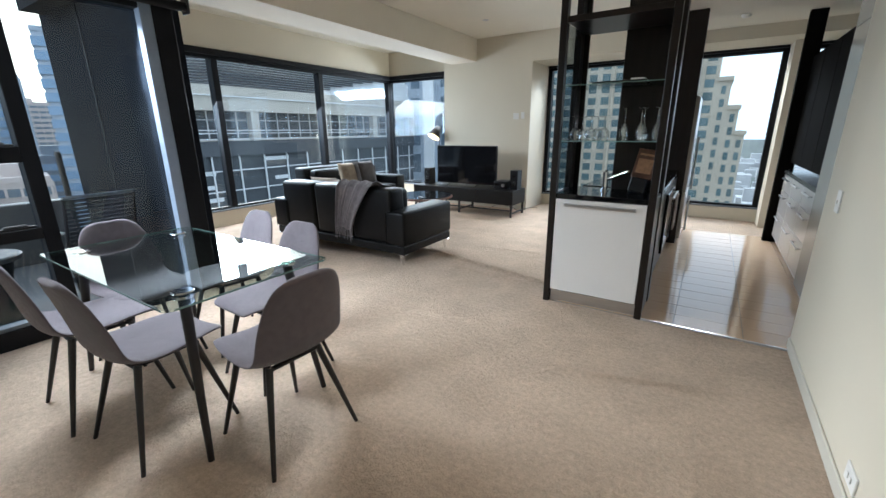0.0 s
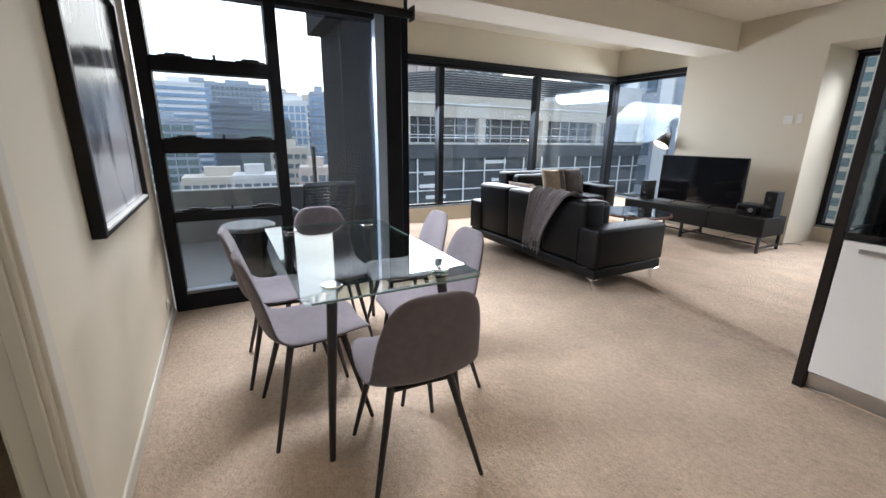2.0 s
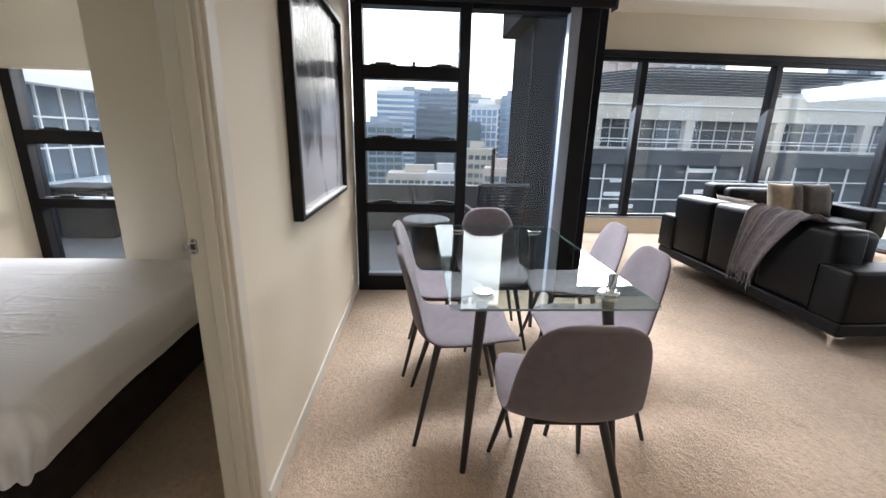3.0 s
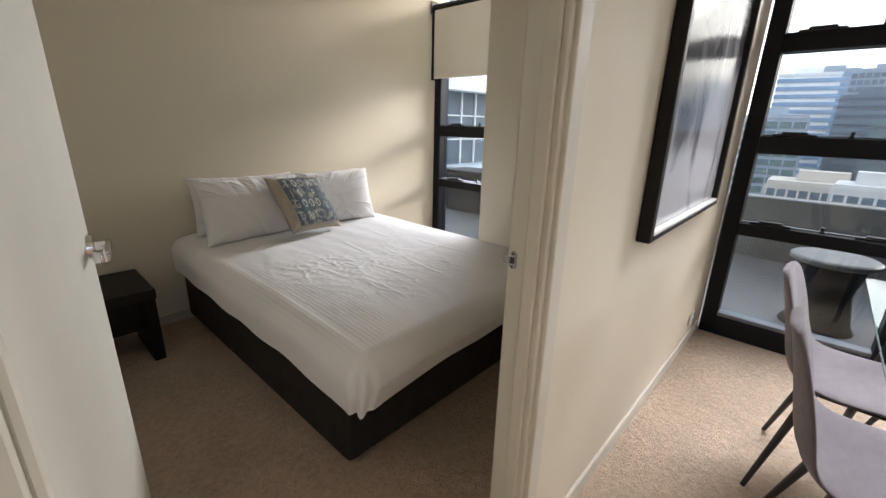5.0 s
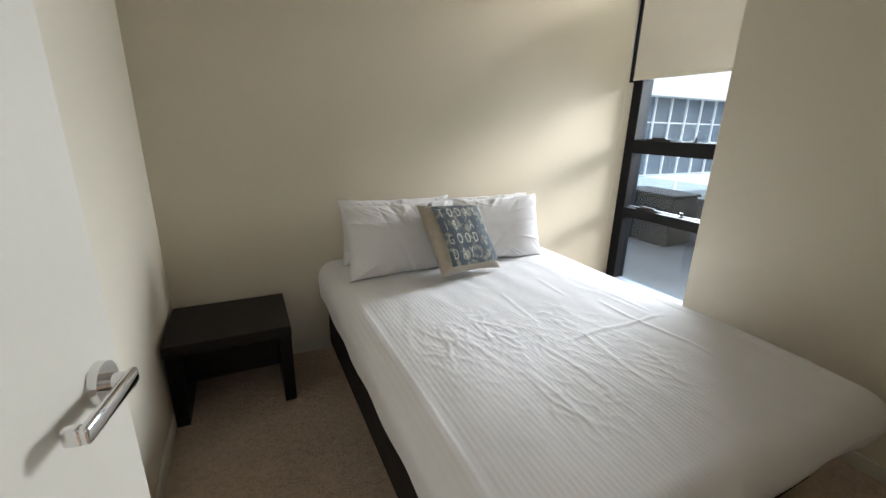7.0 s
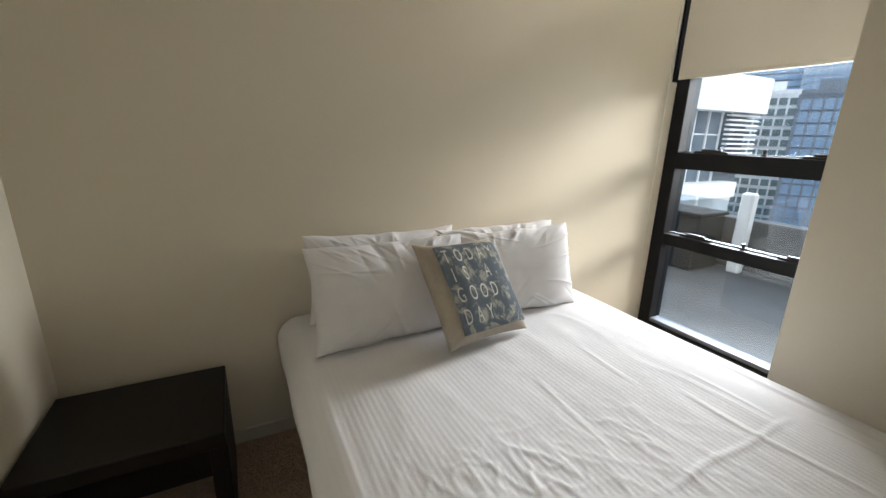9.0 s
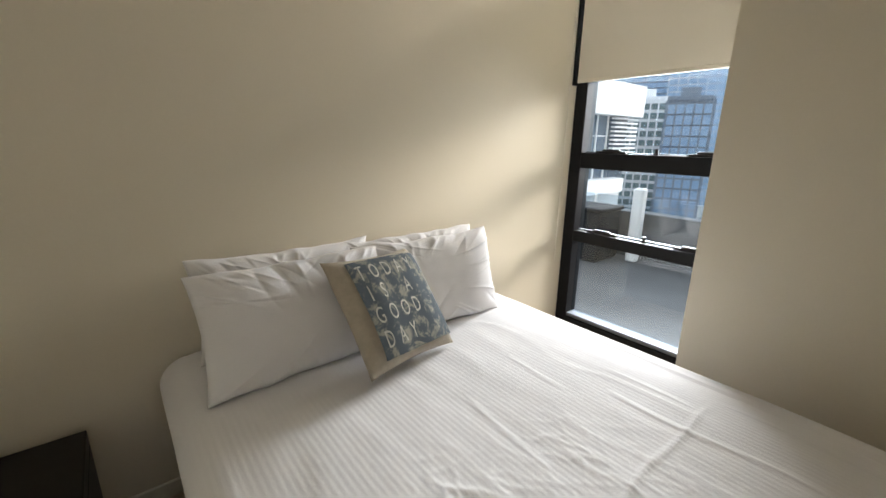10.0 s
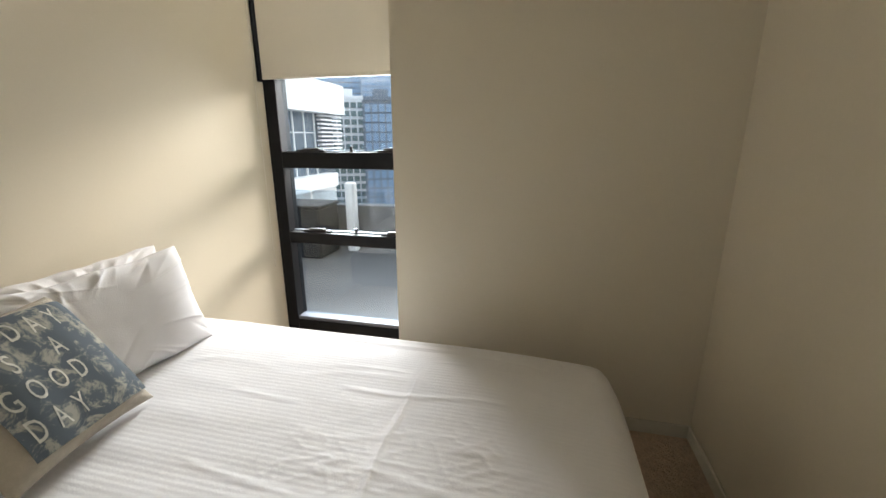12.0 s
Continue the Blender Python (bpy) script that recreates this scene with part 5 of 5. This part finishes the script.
M_MESH = mat("dark_sling_mesh", (0.035, 0.038, 0.045), 0.8, var=0.2, scale=30)
bc = thing("balcony_chair", "dark mesh sling chair on the balcony", "outdoor chair", pose(-4.95, 1.36, -0.05, 0, 0, -84))
for sx in (-0.26, 0.26):
    bm = bmesh.new()
    pts = [(sx, -0.24, 0.0), (sx, -0.20, 0.42), (sx, 0.22, 0.40), (sx * 0.98, 0.36, 0.92)]
    rod(bm, pts[0], pts[1], 0.014)
    rod(bm, pts[1], pts[2], 0.014)
    rod(bm, pts[2], pts[3], 0.014)
    rod(bm, (sx, 0.22, 0.40), (sx, 0.28, 0.0), 0.014)
    rod(bm, (sx, -0.22, 0.62), (sx, 0.27, 0.62), 0.016)
    rod(bm, (sx, -0.20, 0.42), (sx, -0.22, 0.62), 0.013)
    part("side_frame", bm, M_LEGBLACK, bc)
part("seat", bx(-0.25, -0.21, 0.405, 0.25, 0.22, 0.415), M_MESH, bc)
for k in range(14):
    z0 = 0.44 + k * 0.034
    y0 = 0.225 + (z0 - 0.40) * 0.27
    part("back_slat", bx(-0.245, y0, z0, 0.245, y0 + 0.008, z0 + 0.024), M_MESH, bc)
bm = bmesh.new()
rod(bm, (-0.26, 0.365, 0.925), (0.26, 0.365, 0.925), 0.015)
part("top_rail", bm, M_SILLGREY, bc)
bt = thing("balcony_table", "round pale-topped balcony side table", "outdoor table", pose(-4.8, 0.62, -0.05))
bm = bmesh.new()
lathe(bm, [(0.235, 0.49), (0.25, 0.50), (0.25, 0.525), (0.235, 0.535)], 40)
part("tabletop", bm, M_CONCRETE, bt)
bm = bmesh.new()
lathe(bm, [(0.22, 0.0), (0.19, 0.05), (0.15, 0.27), (0.19, 0.46), (0.21, 0.49)], 32)
part("pedestal", bm, M_FRAME, bt, smooth=True)
um = thing("umbrella_pole", "thin dark closed umbrella pole on the balcony", "umbrella", pose(-5.5, 1.43, -0.05))
bm = bmesh.new()
rod(bm, (0, 0, 0), (0, 0, 1.26), 0.024)
part("pole", bm, M_LEGBLACK, um)
bm = bmesh.new()
lathe(bm, [(0.18, 0), (0.18, 0.05), (0.03, 0.07)], 24)
part("foot", bm, M_LEGBLACK, um)
pot = thing("storage_box", "dark grey outdoor box against the parapet", "outdoor box", pose(-6.2, -3.6, -0.05))
part("body", bx(-0.2, -0.55, 0, 0.3, 0.2, 0.62, 0.02), M_FRAME, pot)
part("lid", bx(-0.22, -0.57, 0.62, 0.32, 0.22, 0.66, 0.01), M_FRAME, pot)
cl = tagged(part("column", bx(-6.42, -3.25, -0.05, -6.3, -3.12, 0.85, 0.02), mat("pale_column_paint", (0.6, 0.6, 0.6), 0.6, var=0.06)), "slim pale balcony column", "column")

# ---- the city ----
GROUND = -62.0
M_GROUND = mat("city_ground", (0.13, 0.14, 0.12), 0.9, var=0.6, scale=0.02, bump_scale=0.3)
bm = bmesh.new()
box(bm, -3000, -3000, GROUND - 1, 3000, 3000, GROUND)
setting("ground", bm, M_GROUND, "distant streets and parks far below", "ground")
# Blue and dark glass: distance haze is put into the lighter, bluer colours.
M_BLUEGLASS = mat("hazed_blue_curtain_wall", (0.20, 0.30, 0.42), 0.12, var=0.25, scale=0.15, bump_scale=2.0)
M_DARKGLASS = mat("hazed_dark_window_glass", (0.09, 0.115, 0.14), 0.1, var=0.5, scale=0.3, bump_scale=1.5, rnd=0.5)
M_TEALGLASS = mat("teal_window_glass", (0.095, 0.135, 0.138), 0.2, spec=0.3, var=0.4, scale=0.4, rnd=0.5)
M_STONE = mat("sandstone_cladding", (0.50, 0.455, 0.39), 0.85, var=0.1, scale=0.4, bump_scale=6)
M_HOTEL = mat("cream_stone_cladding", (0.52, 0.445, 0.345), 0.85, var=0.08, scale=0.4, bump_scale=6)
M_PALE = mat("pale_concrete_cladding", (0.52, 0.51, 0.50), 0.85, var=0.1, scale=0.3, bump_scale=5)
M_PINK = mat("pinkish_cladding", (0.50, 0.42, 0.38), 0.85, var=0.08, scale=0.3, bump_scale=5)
# Grey and dark cladding lightened and blued to carry distance haze.
M_GREYC = mat("hazed_grey_cladding", (0.33, 0.37, 0.42), 0.6, var=0.12, scale=0.2, bump_scale=5)
M_DARKC = mat("hazed_dark_cladding", (0.14, 0.165, 0.20), 0.5, var=0.15, scale=0.2, bump_scale=5)
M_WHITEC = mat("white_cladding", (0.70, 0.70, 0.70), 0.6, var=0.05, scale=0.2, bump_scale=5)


def tower(m, w, d, top, wall, glassm, label, storey=3.6, band=2.0, fins=0, step=0.35):
    """A block with a ribbon of glazing on every storey and a parapet; local origin at its near face's middle, facing -y."""
    t = thing("office_tower", label, "building", m @ pose(0, 0, GROUND))
    H = top - GROUND
    part("wall", bx(-w / 2, 0, 0, w / 2, d, H), wall, t)
    part("parapet", bx(-w / 2 - 0.2, -0.2, H, w / 2 + 0.2, d + 0.2, H + 1.2), wall, t)
    part("plant_room", bx(-w / 4, d * 0.3, H + 1.2, w / 5, d * 0.7, H + 4.0), wall, t)
    me = mesh_of(bx(-w / 2 - step, -step, 0, w / 2 + step, d + step, band, 0.0), "window_band", glassm)
    k = int((H - 3) / storey)
    for i in range(k):
        z = H - 1.2 - band - i * storey
        if z < H * 0.2:
            break
        o = new("window_band", me)
        o.parent = t
        o.location = (0, 0, z)
    if fins:
        fm = mesh_of(bx(-0.25, -step - 0.25, 0, 0.25, 0, H), "fin", wall)
        for i in range(fins + 1):
            o = new("fin", fm)
            o.parent = t
            o.location = (-w / 2 + i * w / fins, 0, 0)
        fs = mesh_of(bx(0, -0.25, 0, step + 0.25, 0.25, H), "fin", wall)
        for i in range(max(2, int(fins * d / w)) + 1):
            for sx in (-1, 1):
                o = new("fin", fs)
                o.parent = t
                o.location = (sx * w / 2 if sx > 0 else -w / 2 - step - 0.25, i * d / max(2, int(fins * d / w)), 0)
    return t


def at_dir(px, py, az, dist):
    """A pose at dist from (px, py) towards azimuth az (degrees from -x, turning to +y), facing back."""
    a = math.radians(180 - az)
    x, y = px + dist * math.cos(a), py + dist * math.sin(a)
    return pose(x, y, 0, 0, 0, 90 - az)


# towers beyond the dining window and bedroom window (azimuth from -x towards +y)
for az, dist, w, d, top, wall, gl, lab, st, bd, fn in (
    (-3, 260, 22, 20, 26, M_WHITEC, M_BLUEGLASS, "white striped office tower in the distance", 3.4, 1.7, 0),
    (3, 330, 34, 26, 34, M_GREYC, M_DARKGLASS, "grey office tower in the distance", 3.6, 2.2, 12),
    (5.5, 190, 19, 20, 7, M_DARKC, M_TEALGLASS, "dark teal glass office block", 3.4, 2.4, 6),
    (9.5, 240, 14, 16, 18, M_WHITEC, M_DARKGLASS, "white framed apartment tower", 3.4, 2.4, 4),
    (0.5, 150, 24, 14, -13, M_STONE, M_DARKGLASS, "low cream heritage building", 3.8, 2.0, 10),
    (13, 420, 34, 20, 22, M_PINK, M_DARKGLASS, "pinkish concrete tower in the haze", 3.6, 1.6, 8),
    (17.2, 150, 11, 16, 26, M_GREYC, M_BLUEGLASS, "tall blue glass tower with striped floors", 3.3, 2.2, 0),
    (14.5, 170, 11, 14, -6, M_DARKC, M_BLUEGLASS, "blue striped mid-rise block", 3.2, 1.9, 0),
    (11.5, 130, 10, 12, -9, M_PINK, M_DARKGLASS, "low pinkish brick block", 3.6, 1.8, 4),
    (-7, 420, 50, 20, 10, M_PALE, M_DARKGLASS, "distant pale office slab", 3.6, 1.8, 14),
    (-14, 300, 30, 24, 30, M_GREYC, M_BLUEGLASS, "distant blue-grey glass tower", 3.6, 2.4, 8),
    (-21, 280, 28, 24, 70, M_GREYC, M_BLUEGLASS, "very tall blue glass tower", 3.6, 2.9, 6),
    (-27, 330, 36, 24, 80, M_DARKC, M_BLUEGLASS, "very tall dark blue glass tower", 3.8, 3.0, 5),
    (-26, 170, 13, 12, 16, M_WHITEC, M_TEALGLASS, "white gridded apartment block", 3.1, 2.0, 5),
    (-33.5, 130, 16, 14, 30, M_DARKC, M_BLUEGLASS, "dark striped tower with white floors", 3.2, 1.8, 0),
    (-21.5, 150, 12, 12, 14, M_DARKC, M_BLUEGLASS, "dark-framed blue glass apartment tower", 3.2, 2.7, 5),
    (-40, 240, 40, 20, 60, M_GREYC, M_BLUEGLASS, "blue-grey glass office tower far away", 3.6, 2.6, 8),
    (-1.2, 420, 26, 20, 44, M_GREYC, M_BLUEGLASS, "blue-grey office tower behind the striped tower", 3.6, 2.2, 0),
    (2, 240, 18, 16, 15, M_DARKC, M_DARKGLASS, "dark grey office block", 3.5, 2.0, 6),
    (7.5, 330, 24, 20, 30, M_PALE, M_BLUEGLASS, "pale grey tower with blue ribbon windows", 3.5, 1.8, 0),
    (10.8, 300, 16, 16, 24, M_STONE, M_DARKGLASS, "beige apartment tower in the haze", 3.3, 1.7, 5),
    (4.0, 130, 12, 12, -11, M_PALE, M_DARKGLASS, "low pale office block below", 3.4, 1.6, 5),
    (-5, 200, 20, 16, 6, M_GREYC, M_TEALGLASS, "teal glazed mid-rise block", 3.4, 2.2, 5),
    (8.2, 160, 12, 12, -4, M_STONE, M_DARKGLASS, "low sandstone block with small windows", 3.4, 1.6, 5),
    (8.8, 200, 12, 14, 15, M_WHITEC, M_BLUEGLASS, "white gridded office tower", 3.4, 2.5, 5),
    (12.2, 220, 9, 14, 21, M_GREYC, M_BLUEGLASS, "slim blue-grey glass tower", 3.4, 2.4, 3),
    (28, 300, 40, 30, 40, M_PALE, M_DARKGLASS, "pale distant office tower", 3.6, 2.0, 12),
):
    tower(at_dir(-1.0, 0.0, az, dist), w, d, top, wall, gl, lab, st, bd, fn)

# neighbouring white building beside the bedroom balcony
nb = thing("apartment_building", "neighbouring building with white fascia, dark glass and louvres", "building", pose(-24, -19, GROUND, 0, 0, 0))
part("wall", bx(-12.6, -14, 0, 12, -0.3, 65.4), M_PALE, nb)
part("white_fascia", bx(-12.8, -14, 65.4, 12, 0.9, 67.8), M_WHITEC, nb, "deep white roof fascia")
part("glass_front", bx(-12.5, -0.3, 60.4, 12, -0.2, 65.4), M_DARKGLASS, nb)
fr = mesh_of(bx(-0.05, -0.2, 60.4, 0.05, -0.08, 65.4), "mullion", M_WHITEC)
for k in range(14):
    o = new("mullion", fr)
    o.parent = nb
    o.location = (-9.2 + k * 1.55, 0, 0)
for z in (62.2, 63.8):
    part("transom", bx(-9.2, -0.2, z, 12, -0.09, z + 0.09), M_WHITEC, nb)
lv = mesh_of(bx(-12.9, 0.1, 0, -9.3, 0.45, 0.13), "louvre", M_WHITEC)
for k in range(13):
    o = new("louvre", lv)
    o.parent = nb
    o.location = (0, 0, 61.2 + k * 0.33)
part("terrace_slab", bx(-11.0, -0.3, 59.4, 12, 0.8, 60.5), M_WHITEC, nb, "white terrace slab")
rf = tagged(part("low_roof", bx(-40, -30, -9, -16, 2.0, -8.2), M_WHITEC), "pale neighbouring flat roof below the balcony", "roof")
part("roof_support", bx(-38, -28, GROUND + 0.2, -18, 0, -9), M_GREYC, rf)

M_OFFICEGLASS = mat("grey_office_glass", (0.045, 0.05, 0.055), 0.3, spec=0.3, var=0.5, scale=0.3, rnd=0.4)
M_OFFICEDARK = mat("charcoal_office_cladding", (0.075, 0.08, 0.088), 0.7, var=0.15, scale=0.3)
# office building across the street from the living bay
ob = thing("office_building", "sandstone office building with a curved louvred top and gridded glass", "building", pose(-33, 0, GROUND))
H0 = -GROUND
part("wall", bx(-8, 13, 0, -0.5, 75, H0 + 3.0), M_STONE, ob)
part("fascia", bx(-0.5, 13, H0 + 3.0, 0.25, 75, H0 + 4.85), M_STONE, ob, "plain sandstone fascia")
part("ledge", bx(0.25, 13, H0 + 4.05, 0.36, 75, H0 + 4.14), M_WHITEC, ob)
part("roof_terrace", bx(-8, 13, H0 + 3.0, -0.5, 75, H0 + 4.8), M_PALE, ob)


def crown_x(y):
    """Plan of the rounded crown: it bows towards the street."""
    return -0.6 - 4.5 * max(0.0, (19.5 - y) / 4.0) ** 2 if y < 19.5 else -0.6


def louvre_foot(y):
    return 4.95 + 0.2 * max(0.0, (y - 28.0))


YS = [15.6 + 0.4 * i for i in range(10)] + [19.6 + 1.6 * i for i in range(30)]
bm = bmesh.new()
front = [(crown_x(y), y) for y in YS]
lo = [bm.verts.new((x, y, H0 + 4.8)) for x, y in front]
hi = [bm.verts.new((x, y, H0 + 6.9)) for x, y in front]
blo = [bm.verts.new((-7.9, y, H0 + 4.8)) for x, y in front]
bhi = [bm.verts.new((-7.9, y, H0 + 6.9)) for x, y in front]
for i in range(len(YS) - 1):
    for p, q in ((lo, hi), (hi, bhi), (bhi, blo)):
        bm.faces.new((p[i], p[i + 1], q[i + 1], q[i]))
part("curved_crown", bm, M_WHITEC, ob, "pale rounded plant-level crown")
for k in range(10):
    z = 5.0 + k * 0.2
    bm = bmesh.new()
    for (x0, ya), (x1, yb) in zip(front, front[1:]):
        if louvre_foot((ya + yb) / 2) <= z + 0.05:
            rod(bm, (x0 + 0.22, ya, H0 + z), (x1 + 0.22, yb, H0 + z), 0.075, n=6)
    part("louvre", bm, M_OFFICEDARK, ob)
# recessed storey with piers and white balcony rails
part("recess_glass", bx(-0.5, 13, H0 + 0.9, -0.42, 75, H0 + 3.0), M_OFFICEGLASS, ob)
pier = mesh_of(bx(-0.42, -0.36, H0 + 0.7, 0.2, 0.36, H0 + 3.0), "pier", M_STONE)
wbar = mesh_of(bx(-0.42, -0.04, H0 + 0.9, -0.34, 0.04, H0 + 3.0), "window_bar", M_PALE)
for i in range(9):
    y = 14.3 + i * 7.45
    o = new("pier", pier)
    o.parent = ob
    o.location = (0, y, 0)
    for q in (1.3, 2.5, 3.7, 4.9, 6.1):
        o = new("window_bar", wbar)
        o.parent = ob
        o.location = (0, y + q, 0)
part("transom", bx(-0.42, 13, H0 + 2.3, -0.34, 75, H0 + 2.36), M_PALE, ob)
for z in (0.82, 1.27, 1.50):
    part("railing", bx(0.30, 13, H0 + z, 0.38, 75, H0 + z + 0.07), M_WHITEC, ob)
part("dark_spandrel", bx(-0.5, 13, H0 - 0.45, 0.22, 75, H0 + 0.7), M_OFFICEDARK, ob)
part("curtain_wall", bx(-0.5, 13, H0 - 14, -0.1, 75, H0 - 0.45), M_OFFICEGLASS, ob)
vb = mesh_of(bx(0.0, -0.05, H0 - 14, 0.12, 0.05, H0 - 0.38), "mullion", M_WHITEC)
for i in range(27):
    o = new("mullion", vb)
    o.parent = ob
    o.location = (0, 13.05 + i * 2.3, 0)
for z in (-0.42, -1.66, -3.28, -4.9, -6.5, -8.1):
    part("transom", bx(0.0, 13, H0 + z, 0.11, 75, H0 + z + 0.09), M_WHITEC, ob)
for y, z, ln in ((16.0, -1.9, 1.9), (15.6, -3.0, 2.1), (16.2, -4.0, 2.0), (22.4, -1.0, 2.4), (23.2, -2.7, 1.5)):
    part("blind_slat", bx(-0.09, y, H0 + z, -0.03, y + ln, H0 + z + 0.32), M_WHITEC, ob, "white tilted blind inside the glass")
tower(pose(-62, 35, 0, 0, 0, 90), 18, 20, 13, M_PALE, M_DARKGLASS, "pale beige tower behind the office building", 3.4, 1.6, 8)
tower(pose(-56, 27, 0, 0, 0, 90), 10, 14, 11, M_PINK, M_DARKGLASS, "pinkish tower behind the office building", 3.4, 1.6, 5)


# pale tower north of the corner window: white upright strips between columns of glass
def striped_tower(m, w, d, top, label):
    t = thing("office_tower", label, "building", m @ pose(0, 0, GROUND))
    H = top - GROUND
    part("wall", bx(-w / 2, 0, 0, w / 2, d, H), M_GREYC, t)
    part("parapet", bx(-w / 2 - 0.2, -0.2, H, w / 2 + 0.2, d + 0.2, H + 1.2), M_PALE, t)
    strip = mesh_of(bx(-0.75, -0.3, 0, 0.75, 0, H), "white_strip", M_WHITEC)
    pane = mesh_of(bx(-0.6, -0.12, 0, 0.6, 0, 2.3), "window", M_DARKGLASS)
    x = -w / 2 + 1.6
    while x < w / 2 - 2.5:
        o = new("white_strip", strip)
        o.parent = t
        o.location = (x, 0, 0)
        for k in range(14):
            o = new("window", pane)
            o.parent = t
            o.location = (x + 2.35, 0, H - 4.0 - k * 3.4)
        x += 4.4
    return t


striped_tower(pose(-34.2, 44, 0), 22, 20, 24, "pale grey office tower with white upright strips")


# sandstone hotel beyond the kitchen window
def hotel():
    h = thing("hotel_building", "sandstone hotel tower with stepped roofline and paired windows", "building", pose(0, 92, GROUND))
    H = -GROUND
    blocks = ((-34, -1.1, H + 26), (-1.1, 1.0, H + 9.4), (1.0, 2.75, H + 4.6), (2.75, 4.2, H + 0.2))
    wmesh = mesh_of(bx(-0.75, -0.06, 0, 0.75, 0.1, 1.4), "window", M_TEALGLASS)
    wnarrow = mesh_of(bx(-0.36, -0.06, 0, 0.36, 0.1, 1.35), "window", M_TEALGLASS)
    for x0, x1, top in blocks:
        part("wall", bx(x0, 0, 0, x1, 22, top), M_HOTEL, h)
        part("cornice", bx(x0 - 0.15, -0.35, top, x1 + 0.25, 22.3, top + 0.7), M_HOTEL, h)
        wide = x1 - x0 > 10
        nx = max(1, int((x1 - x0) / (2.35 if wide else 1.25)))
        for i in range(nx):
            x = x0 + (i + 0.5) * (x1 - x0) / nx
            for k in range(22):
                z = top - 2.2 - k * 2.2
                if z < H - 22:
                    break
                o = new("window", wmesh if wide else wnarrow)
                o.parent = h
                o.location = (x, -0.02, z)
            if i % 2 == 0 and x1 - x0 > 10:
                part("pilaster", bx(x - 1.32, -0.45, H - 34, x - 1.03, 0, top), M_HOTEL, h)
    for k in range(7):
        z = H + 23.8 - k * 6.6
        part("string_course", bx(-34.0, -0.16, z - 0.5, -1.1, 0.0, z - 0.3), M_HOTEL, h)
    return h


hotel()
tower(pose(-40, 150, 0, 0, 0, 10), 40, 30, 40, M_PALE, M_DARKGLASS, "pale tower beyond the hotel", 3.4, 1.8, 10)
random.seed(7)
bm = bmesh.new()
for k in range(420):
    x, y = random.uniform(-160, 420), random.uniform(170, 900)
    s, h = random.uniform(8, 22), random.uniform(5, 26)
    box(bm, x, y, GROUND, x + s, y + s * 0.8, GROUND + h)
o = tagged(part("low_rise_district", bm, M_PALE), "hazy low-rise suburb far beyond the window", "buildings", kind="stuff")
bm = bmesh.new()
for k in range(260):
    a, dist = math.radians(random.uniform(150, 235)), random.uniform(180, 900)
    x, y = dist * math.cos(a), dist * math.sin(a)
    s, h = random.uniform(8, 26), random.uniform(5, 40)
    box(bm, x, y, GROUND, x + s, y + s * 0.8, GROUND + h)
o = tagged(part("low_rise_district", bm, M_PALE), "hazy low-rise city blocks far below", "buildings", kind="stuff")
